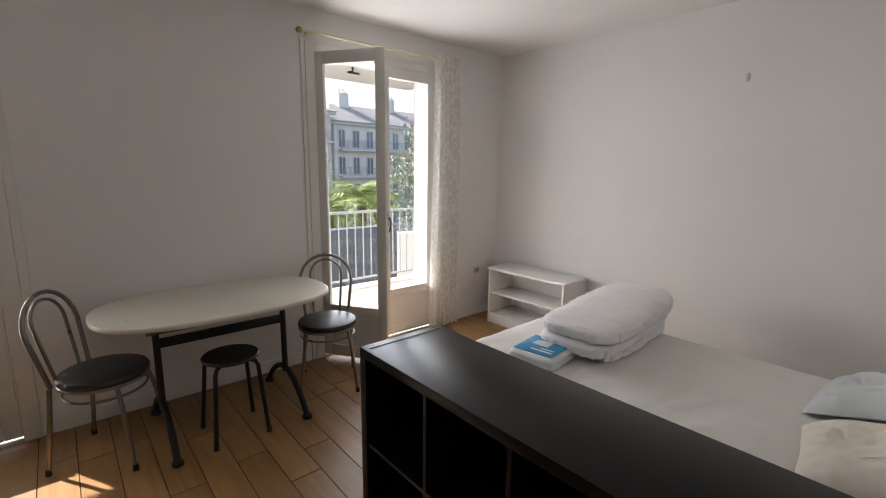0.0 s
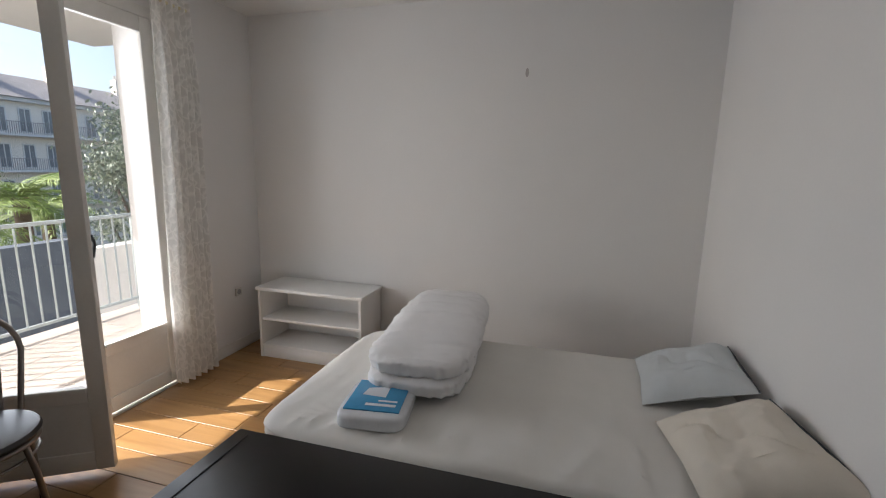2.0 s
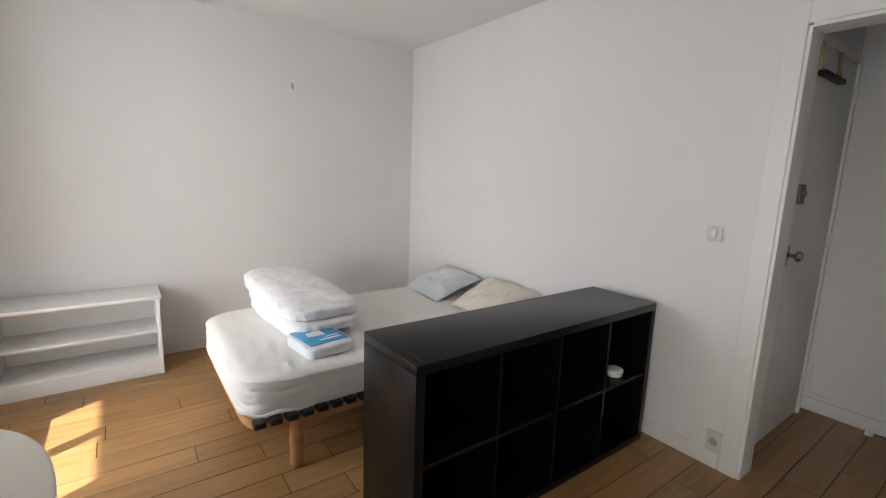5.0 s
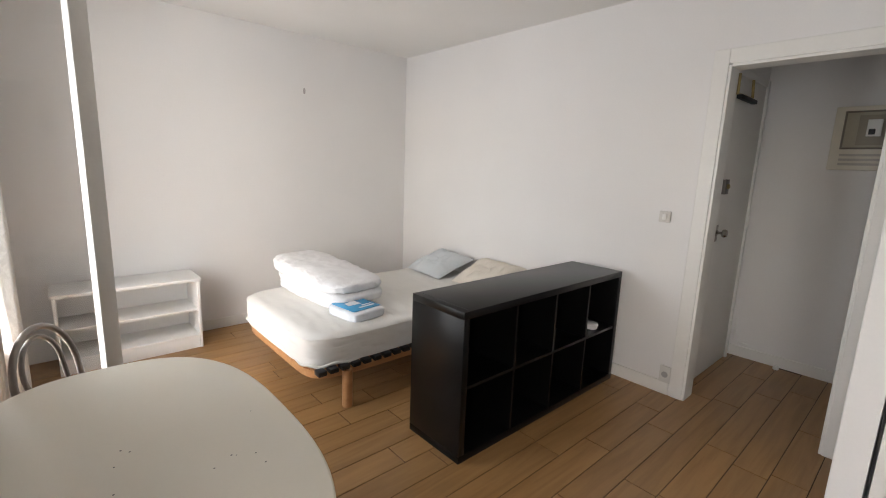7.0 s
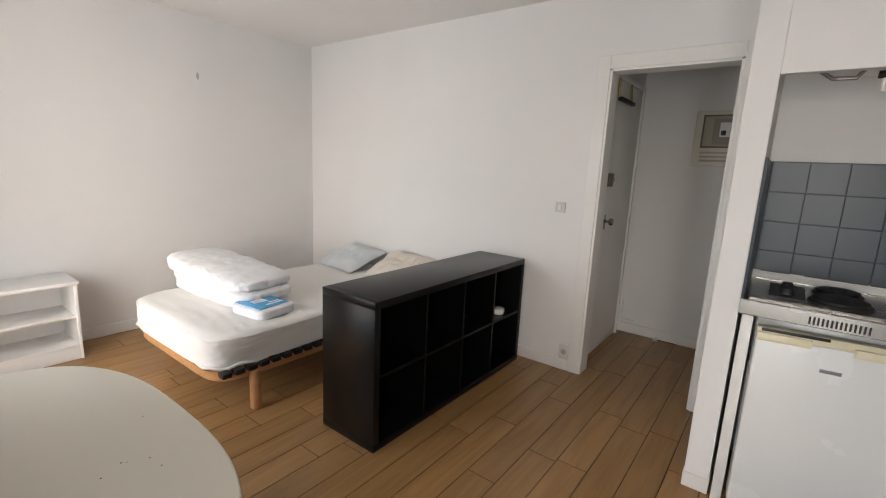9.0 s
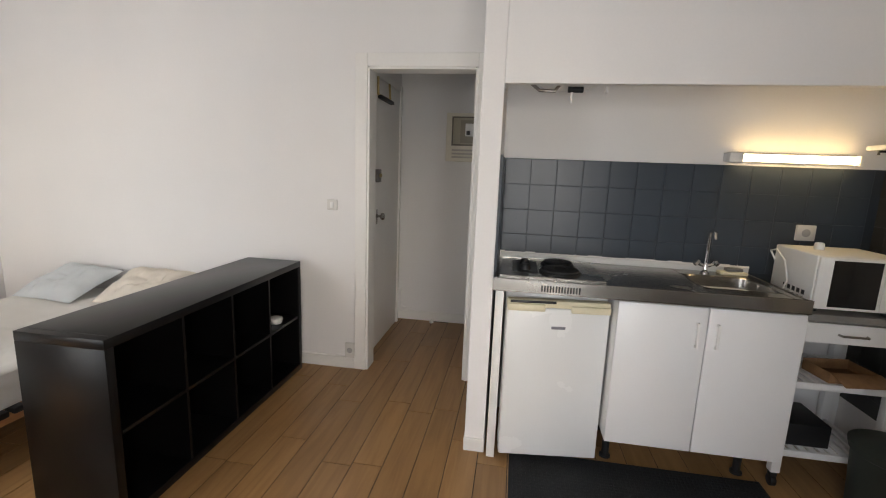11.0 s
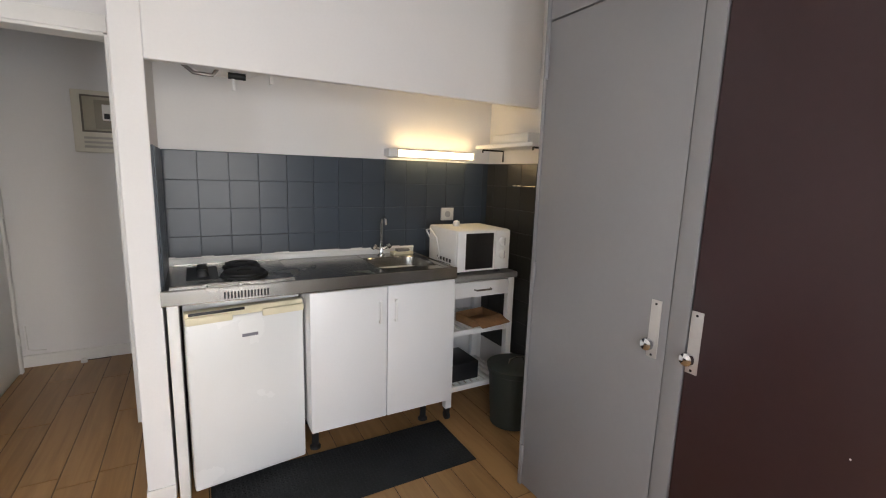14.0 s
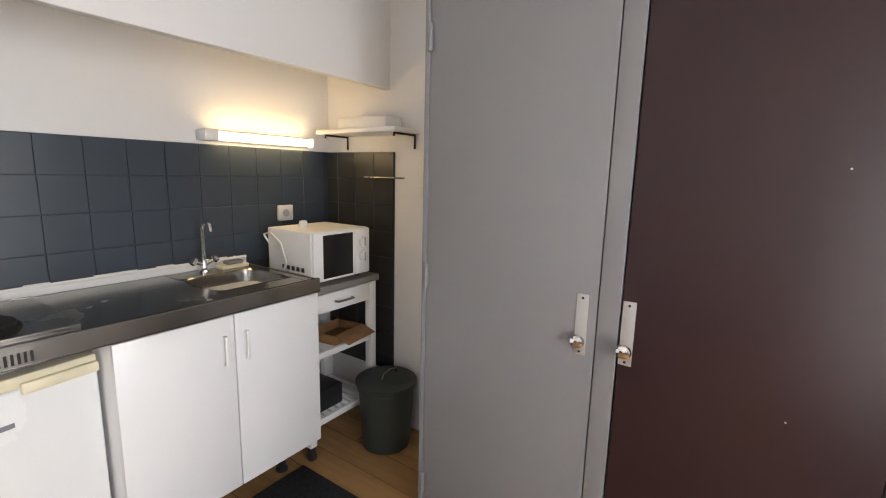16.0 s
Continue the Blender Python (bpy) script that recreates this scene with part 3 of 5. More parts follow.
# mattress with fitted sheet: soft rectangular block, sagging hem, gathered corners
bm = bmesh.new()
bmesh.ops.create_cube(bm, size=2)
bmesh.ops.subdivide_edges(bm, edges=bm.edges[:], cuts=84, use_grid_fill=True)
for v in bm.verts:
    c = v.co
    e = 9
    r = (abs(c.x) ** e + abs(c.y) ** e) ** (1 / e)
    m = max(abs(c.x), abs(c.y))
    k = m / r if r > 1e-6 else 1
    zz = c.z
    rim = max(0.0, m - 0.94) / 0.06
    x, y = c.x * k * 0.58, c.y * k * 0.945
    z = 0.0925 * zz - (0.02 * rim ** 2 if zz > 0 else -0.012 * rim)
    if zz > 0.99:
        z += 0.006 * noise.noise(Vector((x * 3, y * 3, 0))) + 0.0035 * noise.noise(Vector((x * 5 + 0.3 * y, y * 24, 4)))
        z += 0.011 * (1 - abs(noise.noise(Vector((x * 1.6, y * 9 + 2.0 * x, 9))))) ** 7 * max(0, 0.35 - c.x) * max(0.0, 1 - rim) * min(1.0, (1 - m) / 0.2 + 0.3)
    else:
        push = 0.008 * noise.noise(Vector((x * 8, y * 8, zz * 2))) + 0.003 * noise.noise(Vector((x * 26, y * 26, zz)))
        x += math.copysign(push, x) * (abs(c.x) > 0.9)
        y += math.copysign(push, y) * (abs(c.y) > 0.9)
        z -= 0.05 * max(0.0, abs(c.x) + abs(c.y) - 1.6) * max(0.0, -zz)
        if zz < -0.99:
            x, y = x * 0.985, y * 0.985
    v.co = (x, y, z)
mat_ob = thing("mattress", 1.395, 0.98, 0.358, "mattress in a creased white fitted sheet on the bed", "mattress")
part("fitted_sheet", bm, SHEET, mat_ob)
part("elastic_hem", sweep([(x, y, -0.083 + 0.006 * math.sin(40 * x + 31 * y)) for x, y in superellipse(0.576, 0.94, 12, 160)], 0.009, 6, True), SHEET, mat_ob)


def duvet():
    """A thick duvet folded into layers, low at the folded end and plump at the other."""
    root = thing("folded_duvet", 1.66, 1.415, 0.447, "thick white duvet folded in layers on the mattress", "duvet", rz=3)
    layers = (("lower_fold", 0.41, 0.205, 0.046, 0.042, -0.02, 3), ("middle_fold", 0.46, 0.215, 0.042, 0.1, -0.065, 7), ("upper_fold", 0.475, 0.232, 0.058, 0.17, -0.03, 11))
    for name, sx, sy, sz, z, dx, seed in layers:
        bm = soft_block(sx, sy, sz, 4.6 if name == "upper_fold" else 5.5, 64, 0.010, seed)
        for v in bm.verts:
            x, y, z0 = v.co
            u = x / sx
            top = max(0.0, z0 / sz)
            n1 = noise.noise(Vector((x * 3, y * 4, seed)))
            # stitched furrows across, shallow wrinkles and gathered seams round the rim
            crease = 0.003 * (1 - abs(math.sin(x * 13 + 2.2 * n1 + 1.2 * y))) ** 4 * top
            wrinkle = 0.011 * noise.noise(Vector((x * 16 + 2 * y, y * 3.5, seed + 4))) * top + 0.005 * noise.noise(Vector((x * 34 + 6 * y, y * 8, seed))) * top
            rim = math.exp(-((abs(y) - sy * 0.93) / 0.03) ** 2) + math.exp(-((abs(x) - sx * 0.95) / 0.03) ** 2)
            pucker = 0.012 * noise.noise(Vector((x * 42, y * 42, seed))) * min(1.0, rim)
            plump = 1.0
            lift = 0.0
            if name == "upper_fold":
                plump = 1.0 + 0.26 * u
                lift = 0.02 * u
            elif name == "middle_fold":
                lift = 0.012 * u - 0.010 * (u < -0.7) * (-u - 0.7) / 0.3
            side = 0.012 * n1 + 0.006 * noise.noise(Vector((x * 9, z0 * 30, seed + 2)))
            v.co = (x + pucker, y + side + pucker * 0.6, z0 * plump + lift - crease - wrinkle + pucker * 0.5 - 0.02 * abs(y / sy) ** 4 * top)
        bmesh.ops.translate(bm, vec=(dx, 0, z), verts=bm.verts[:])
        part(name, bm, DUVET, root)


duvet()


def bed_pillow(name, x, y, z, rz, sx, sy, sz, mat, label, tilt=(0, 0)):
    root = thing(name, x, y, z, label, "pillow")
    root.matrix_basis = pose(x, y, z, tilt[0], tilt[1], rz)
    bm = bmesh.new()
    bmesh.ops.create_grid(bm, x_segments=64, y_segments=44, size=1)
    other = bm.copy()
    for b, s in ((bm, 1), (other, -1)):
        for v in b.verts:
            u, w = v.co.x, v.co.y
            e = max(abs(u), abs(w))
            puff = (1 - u ** 4) * (1 - w ** 4)
            pinch = 1 - 0.07 * (1 - abs(u)) * (abs(w) > 0.5) - 0.05 * (1 - abs(w)) * (abs(u) > 0.5)
            bend = u * 0.9 + w * 2.2 + 0.9 * noise.noise(Vector((u * 1.5, w * 1.5, sx * 7)))
            fold = 0.22 * noise.noise(Vector((u * 2.2 + 5, w * 2.2, sx * 9))) - 0.28 * (1 - abs(math.sin(bend))) ** 4 + 0.08 * noise.noise(Vector((u * 5, w * 9, sx * 5)))
            v.co = (u * sx * pinch, w * sy * pinch, s * sz * (puff ** 0.75) * (1 + fold) if s > 0 else -sz * 0.35 * puff ** 0.6)
    join(bm, other)
    bmesh.ops.remove_doubles(bm, verts=bm.verts[:], dist=0.0008)
    part("cushion", bm, mat, root)
    edge = [(sx * 0.985, sy * (-1 + 2 * k / 30) * 0.97, 0.002) for k in range(31)]
    part("piping", sweep(edge, 0.004, 6), PIPING, root)


bed_pillow("bed_pillow", 1.67, 0.235, 0.525, -94, 0.215, 0.25, 0.08, PILLOW_GREY, "creased grey-blue pillow with dark piping on the bed", (0, -18))
bed_pillow("bed_pillow", 1.07, 0.205, 0.535, -83, 0.205, 0.255, 0.08, PILLOW_BEIGE, "creased beige pillow with dark piping lying on the bed", (0, -19))

pack = thing("wrapped_package", 1.06, 1.485, 0.452, "flat blue and white bedding package in clear wrap", "package", rz=8)
pack.matrix_basis = pack.matrix_basis @ Matrix.Diagonal((1.1, 1.08, 1.2, 1))
part("folded_bedding", soft_block(0.135, 0.125, 0.028, 6, 14, 0.003, 4), FILM, pack).location = (0, 0, 0.026)
part("printed_card", box(-0.1, 0.11, -0.1, 0.1, 0.0535, 0.0575, 0.001), BLUE, pack, "bright blue printed card")
wht = material("card_print", (0.7, 0.75, 0.8), 0.35)
for x0, x1, y0, y1 in ((-0.07, -0.055, -0.08, 0.03), (-0.04, -0.03, -0.08, -0.01), (0.06, 0.09, -0.09, -0.055)):
    part("print_bar", box(x0, x1, y0, y1, 0.0575, 0.0585), wht, pack)
bm = bmesh.new()
f = bm.faces.new([bm.verts.new(p) for p in ((-0.01, -0.03, 0.0582), (0.07, -0.03, 0.0582), (0.05, 0.05, 0.0582), (0.0, 0.06, 0.0582))])
part("print_shape", bm, wht, pack)


# table with iron trestle
tab = thing("dining_table", -0.155, 2.822, 0, "oval cream laminate table on a black iron trestle", "table")
part("tabletop", plate(superellipse(0.605, 0.375, 2.7, 80), 0.675, 0.703, 0.011, 4), TABLETOP, tab)
part("rail", box(-0.40, 0.06, -0.27, -0.225, 0.645, 0.675, 0.002), wood_material("rail_wood", (0.2, 0.12, 0.06), (0.1, 0.06, 0.03), 0.6, (3, 30, 30), 0), tab)
part("rail", box(-0.42, 0.42, 0.12, 0.16, 0.655, 0.675), bpy.data.materials["rail_wood"], tab)
part("stretcher", box(-0.33, 0.33, -0.075, -0.055, 0.505, 0.555, 0.003), IRON, tab)
for x in (-0.34, 0.32):
    bm = rod((x, -0.065, 0.19), (x, -0.065, 0.675), 0.017, 14)
    join(bm, box(x - 0.02, x + 0.02, -0.28, 0.2, 0.655, 0.674, 0.004))
    part("leg", bm, IRON, tab)
    for s in (-1, 1):
        pts = []
        for k in range(13):
            u = k / 12
            pts.append((x, -0.065 + s * 0.30 * u ** 0.85, 0.21 - 0.185 * u ** 1.7))
        bm = sweep(pts, 0.017, 10)
        join(bm, lathe([(0.012, 0), (0.026, 0.004), (0.027, 0.02), (0.015, 0.036)], 16, x, -0.065 + s * 0.30, 0))
        part("foot", bm, IRON, tab)


speck_mat = material("dark_speck", (0.06, 0.06, 0.07), 0.6)
rng = random.Random(4)
for k in range(16):
    part("speck", lathe([(0.0014 + 0.0012 * rng.random(), 0.703), (0.0008, 0.7036)], 8, rng.uniform(-0.5, 0.15), rng.uniform(-0.3, 0.1), 0), speck_mat, tab)


def bistro_chair():
    root = thing("bistro_chair", 0, 0, 0, "grey tube bistro chair with round black vinyl seat", "chair", "chairs by the table")
    part("seat", lathe([(0.004, 0.415), (0.17, 0.415), (0.186, 0.42), (0.19, 0.432), (0.183, 0.446), (0.165, 0.453), (0.06, 0.458), (0.004, 0.459)], 44), VINYL, root)
    part("seat_ring", sweep([(0.178 * math.cos(a), 0.178 * math.sin(a), 0.407) for a in (2 * math.pi * k / 40 for k in range(40))], 0.0095, 10, True), GREYMETAL, root)
    part("stretcher_ring", sweep([(0.172 * math.cos(a), 0.172 * math.sin(a), 0.352) for a in (2 * math.pi * k / 40 for k in range(40))], 0.006, 8, True), GREYMETAL, root)
    for s in (-1, 1):
        bm = sweep([(0.12, s * 0.125, 0.41), (0.145, s * 0.145, 0.3), (0.185, s * 0.175, 0.012)], 0.0105, 10)
        leg = part("leg", bm, GREYMETAL, root)
        part("foot_cap", cyl(0.187, s * 0.176, 0, 0.03, 0.013, 0.012, 12), BLACK, leg)

    def hoop(half, top, base_z, back, lean):
        pts = []
        zs = top - half
        for z in (base_z, base_z + (zs - base_z) * 0.33, base_z + (zs - base_z) * 0.66):
            pts.append((back - lean * (z - base_z), -half * (0.82 + 0.18 * (z - base_z) / (zs - base_z)), z))
        for k in range(13):
            a = math.pi * k / 12
            z = zs + half * math.sin(a)
            pts.append((back - lean * (z - base_z), -half * math.cos(a), z))
        pts += [(x, -y, z) for x, y, z in reversed(pts[:3])]
        return pts

    outer = hoop(0.172, 0.84, 0.42, -0.15, 0.2)
    part("back_hoop", sweep(outer, 0.0105, 10), GREYMETAL, root)
    part("inner_hoop", sweep(hoop(0.105, 0.805, 0.43, -0.16, 0.2), 0.008, 10), GREYMETAL, root)
    for s in (-1, 1):
        leg = part("leg", sweep([(-0.15, s * 0.152, 0.42), (-0.16, s * 0.155, 0.3), (-0.19, s * 0.17, 0.012)], 0.0105, 10), GREYMETAL, root)
        part("foot_cap", cyl(-0.191, s * 0.171, 0, 0.03, 0.013, 0.012, 12), BLACK, leg)
    return root


ch = bistro_chair()
ch.matrix_basis = pose(-0.715, 2.80, 0, 0, 0, -33)
ch2 = copy_thing(ch, pose(0.475, 2.79, 0, 0, 0, -116))
ch2["label"] = "grey tube bistro chair with black seat beside the french window"


def stool():
    root = thing("round_stool", -0.185, 2.60, 0, "low black round stool with four splayed tube legs", "stool")
    bm = lathe([(0.004, 0.425), (0.13, 0.425), (0.142, 0.43), (0.144, 0.438), (0.138, 0.445), (0.004, 0.446)], 40)
    part("seat", bm, BLACK, root)
    for k in range(5):
        a = 2 * math.pi * k / 5 + 0.3
        part("seat_hole", cyl(0.07 * math.cos(a), 0.07 * math.sin(a), 0.4455, 0.4468, 0.012, n=14), IRON, root)
    for k in range(4):
        a = math.pi / 4 + k * math.pi / 2
        c, s = math.cos(a), math.sin(a)
        leg = part("leg", sweep([(0.09 * c, 0.09 * s, 0.42), (0.135 * c, 0.135 * s, 0.413), (0.15 * c, 0.15 * s, 0.39), (0.19 * c, 0.19 * s, 0.01)], 0.011, 10), IRON, root)
        part("foot_cap", cyl(0.19 * c, 0.19 * s, 0, 0.025, 0.0135, n=12), BLACK, leg)


stool()


# ---- closet doors ----
def closet():
    x0, x1 = -2.76, XW
    grey = thing("door_closet_grey", x0, 1.345, 0, "flush grey painted closet door, shut", "")
    grey["kind"] = "structure"
    part("door_leaf", box(0, 0.037, 0.022, 0.648, 0.012, 2.015, 0.002), GREYDOOR, grey)
    part("upper_leaf", box(0, 0.037, 0.022, 0.648, 2.022, 2.48, 0.002), GREYDOOR, grey)
    bm = box(0, 0.04, 0, 0.02, 0, 2.5, 0.002)
    box(0, 0.04, 0.652, 0.712, 0, 2.5, 0.002, bm=bm)
    part("door_frame", bm, GREYDOOR, grey)
    for z in (0.12, 0.97, 1.80):
        bm = cyl(0.045, 0.026, z, z + 0.088, 0.0085, n=12, bevel=0.002)
        part("hinge", bm, GREYDOOR, grey)
    red = thing("door_closet_maroon", x0, 2.06, 0, "flush dark maroon painted closet door, shut", "")
    red["kind"] = "structure"
    part("door_leaf", box(0, 0.037, 0.002, 0.588, 0.012, 2.49, 0.002), MAROON, red)
    part("door_frame", box(0, 0.04, 0.592, 0.65, 0, 2.5, 0.002), GREYDOOR, red)
    part("side_panel", box(0, 0.036, 0.653, 1.138, 0, 2.5, 0.002), GREYDOOR, red)
    part("hinge", cyl(0.043, 0.59, 0.89, 0.98, 0.0065, n=12, bevel=0.002), GREYDOOR, red)
    for root, y in ((grey, 0.605), (red, 0.022)):
        pl = part("handle_plate", box(0.037, 0.041, y - 0.018, y + 0.018, 0.855, 1.045, 0.0015), PLATE, root, "brushed metal back plate")
        part("knob", lathe([(0.008, 0), (0.007, 0.012), (0.017, 0.018), (0.021, 0.026), (0.019, 0.036), (0.008, 0.041)], 24), CHROME, pl, "round chrome knob").matrix_basis = pose(0.04, y, 0.905, 0, 90, 0)
        for z in (0.865, 1.033):
            part("screw", lathe([(0.004, 0), (0.004, 0.001), (0.002, 0.002)], 10), IRON, pl).matrix_basis = pose(0.041, y, z, 0, 90, 0)
    for y, z in ((0.40, 0.81), (0.44, 1.42)):
        part("paint_fleck", lathe([(0.0025, 0), (0.0012, 0.001)], 8), PLASTIC, red).matrix_basis = pose(0.0372, y, z, 0, 90, 0)


closet()

# ---- hall ----
ent = thing("door_entrance", -0.36, -0.29, 0, "white painted entrance door, shut, with over-door hook and knob", "")
ent["kind"] = "structure"
part("door_leaf", box(-0.022, 0, -0.72, 0, 0.008, 2.05, 0.003), TRIM, ent)
bm = box(-0.03, 0, 0.003, 0.06, 0, 2.10, 0.003)
box(-0.034, 0, -0.76, -0.723, 0, 2.10, 0.003, bm=bm)
box(-0.03, 0, -0.723, 0.003, 2.055, 2.10, 0.003, bm=bm)
part("door_frame", bm, TRIM, ent)
kn = part("knob", lathe([(0.02, 0), (0.02, 0.006), (0.009, 0.01), (0.009, 0.03), (0.024, 0.038), (0.028, 0.05), (0.022, 0.062), (0.006, 0.066)], 24), STEEL, ent, "round worn steel knob")
kn.matrix_basis = pose(-0.022, -0.10, 1.05, 0, -90, 0)
part("knob_plate", box(-0.026, -0.022, -0.116, -0.084, 0.99, 1.10, 0.002), STEEL, ent, "worn steel back plate")
lk = part("lock", box(-0.05, -0.022, -0.125, -0.05, 1.305, 1.40, 0.005), material("lock_grey", (0.16, 0.15, 0.14), 0.4, 0.5), ent, "dark surface lock")
part("lock_turn", lathe([(0.016, 0), (0.016, 0.008), (0.01, 0.014)], 18), BRASS, lk).matrix_basis = pose(-0.05, -0.088, 1.355, 0, -90, 0)
hk = part("over_door_hook", sweep([(-0.03, -0.08, 2.05), (-0.032, -0.08, 1.93), (-0.04, -0.36, 1.93), (-0.032, -0.36, 2.05)], 0.009, 8), BRASS, ent, "brass over-door hook")
part("hook_bar", box(-0.062, -0.03, -0.40, -0.07, 1.90, 1.925, 0.004), IRON, hk, "dark hanging bar")
for z in (0.2, 1.05, 1.85):
    part("hinge", cyl(-0.036, -0.723, z, z + 0.08, 0.008, n=10), TRIM, ent)

pan = thing("fuse_panel", -0.995, -1.14, 1.49, "cream electrical panel with dark window on hall wall", "electrical panel")
part("case", box(-0.14, 0.215, 0, 0.05, 0, 0.41, 0.006), material("cream_case", (0.72, 0.68, 0.58), 0.45, 0, 0.04, 6, 60, 0.03), pan)
bm = box(-0.105, 0.165, 0.05, 0.056, 0.135, 0.147, 0.001)
box(-0.105, 0.165, 0.05, 0.056, 0.368, 0.38, 0.001, bm=bm)
box(-0.105, -0.093, 0.05, 0.056, 0.147, 0.368, 0.001, bm=bm)
box(0.153, 0.165, 0.05, 0.056, 0.147, 0.368, 0.001, bm=bm)
dr = part("panel_door", bm, PANELDARK, pan, "smoked brown rim")
part("inner_plate", box(-0.093, 0.153, 0.05, 0.054, 0.147, 0.368, 0.001), material("tan_plate", (0.42, 0.38, 0.29), 0.5), dr)
part("breaker_plate", box(-0.06, 0.09, 0.054, 0.060, 0.16, 0.35, 0.002), material("brown_plate", (0.3, 0.27, 0.21), 0.5), dr)
part("breaker", box(-0.025, 0.045, 0.060, 0.085, 0.215, 0.32, 0.004), PLASTIC, dr)
part("breaker_toggle", box(0.002, 0.034, 0.085, 0.095, 0.225, 0.26, 0.003), BLACK, dr)
for k in range(3):
    part("louver", box(-0.10, 0.16, 0.05, 0.056, 0.03 + k * 0.03, 0.045 + k * 0.03, 0.002), material("louver_grey", (0.5, 0.47, 0.42), 0.5) if k == 0 else bpy.data.materials["louver_grey"], pan)
stop = part("door_stop", lathe([(0.018, 0), (0.02, 0.006), (0.018, 0.024), (0.012, 0.03)], 18, -0.71, -1.08, 0), PLASTIC)
tagged(stop, "small white floor door stop in the hall", "door stop")
cab = part("wall_cable", sweep([(-0.5, -1.136, 0.11), (-0.44, -1.13, 0.115), (-0.405, -1.12, 0.13), (-0.40, -1.13, 0.3)], 0.006, 8), PLASTIC)
tagged(cab, "thin white cable running above the hall skirting", "cable")

# ---- kitchen niche ----
XL, XR, YF, YB = -1.333, -2.63, 0.87, 0.312


def kitchen_top():
    root = thing("steel_worktop", XL, YB, 0.888, "stainless steel kitchen top with sink and two hot plates", "worktop")
    w, d, h = XR - XL, YF - YB, 0.05
    # sink cut: four slabs round the bowl
    sx0, sx1, sy0, sy1 = -0.93, -1.25, 0.15, 0.44
    bm = bmesh.new()
    box(-0.003, sx0, 0.0, d, h - 0.012, h, 0.002, bm=bm)
    box(sx1, w, 0.0, d, h - 0.012, h, 0.002, bm=bm)
    box(sx0, sx1, sy1, d, h - 0.012, h, 0.002, bm=bm)
    box(sx0, sx1, 0.0, sy0, h - 0.012, h, 0.002, bm=bm)
    part("surface", bm, STEEL, root)
    part("front_edge", box(-0.003, w, d - 0.004, d + 0.006, 0, h + 0.004, 0.003), STEEL, root)
    part("side_edge", box(w, w + 0.006, 0, d, 0, h + 0.004, 0.002), STEEL, root)
    part("splash_lip", box(-0.003, w, 0.0, 0.022, h, h + 0.03, 0.008), PLASTIC, root, "white raised back edge")
    bm = bmesh.new()
    rings = []
    for e, z, s in ((5, h + 0.001, 1.03), (5, h - 0.004, 0.99), (5, h - 0.05, 0.95), (5, h - 0.13, 0.88), (4, h - 0.145, 0.78)):
        rings.append([bm.verts.new(((sx0 + sx1) / 2 + x * s, (sy0 + sy1) / 2 + y * s, z)) for x, y in superellipse(0.16, 0.145, e, 48)])
    for a, b in zip(rings, rings[1:]):
        for j in range(48):
            bm.faces.new((a[j], a[(j + 1) % 48], b[(j + 1) % 48], b[j]))
    bm.faces.new(rings[-1])
    sink = part("sink_bowl", bm, STEEL, root)
    part("drain", lathe([(0.035, 0), (0.034, 0.003), (0.02, 0.004)], 24, (sx0 + sx1) / 2, (sy0 + sy1) / 2, h - 0.145), CHROME, sink)
    part("hob_tray", box(-0.03, -0.50, 0.05, 0.5, h, h + 0.006, 0.003), STEEL, root)
    for x, y, r in ((-0.315, 0.17, 0.073), (-0.31, 0.36, 0.088)):
        hp = part("hot_plate", lathe([(r + 0.012, 0.006), (r + 0.01, 0.012), (r, 0.014), (r, 0.024), (r - 0.006, 0.027), (0.03, 0.027), (0.026, 0.023), (0.004, 0.023)], 40, x, y, h), IRON, root, "black cast iron hot plate")
    pl = part("knob_panel", box(-0.085, -0.205, 0.14, 0.42, h + 0.006, h + 0.009, 0.001), BLACK, root)
    for y in (0.22, 0.34):
        part("knob", lathe([(0.026, 0), (0.025, 0.012), (0.018, 0.026), (0.016, 0.028)], 24, -0.145, y, h + 0.009), BLACK, pl)
    for k in range(14):
        x = -0.215 - k * 0.0125
        part("vent_slot", box(x, x - 0.006, d + 0.005, d + 0.0075, 0.008, 0.036), IRON, root)
    return root


kitchen_top()
tap = thing("kitchen_tap", -2.40, 0.40, 0.938, "chrome two-handle mixer tap with tall spout", "tap")
bm = lathe([(0.022, 0), (0.022, 0.006), (0.013, 0.012), (0.012, 0.05), (0.008, 0.056)], 24)
part("body", bm, CHROME, tap)
part("spout", sweep([(0, 0, 0.05), (0, 0, 0.19), (0, 0.012, 0.215), (0, 0.04, 0.226), (0, 0.065, 0.215), (0, 0.072, 0.185)], 0.009, 12), CHROME, tap)
for s in (-1, 1):
    part("handle", rod((0, 0, 0.035), (s * 0.035, 0.005, 0.05), 0.009), CHROME, tap)
    bm = lathe([(0.008, 0), (0.02, 0.006), (0.019, 0.02), (0.006, 0.026)], 8)
    part("cross_knob", bm, CHROME, tap).matrix_basis = pose(s * 0.035, 0.005, 0.05, 0, s * 58, 0)
spo = thing("soap_dish", -2.53, 0.39, 0.968, "small cardboard-coloured soap dish behind the sink", "soap dish")
part("dish", box(-0.07, 0.06, -0.03, 0.03, -0.03, -0.014, 0.005), CREAM, spo)
part("sponge", box(-0.05, 0.03, -0.022, 0.02, -0.014, 0.004, 0.006), STONE, spo)


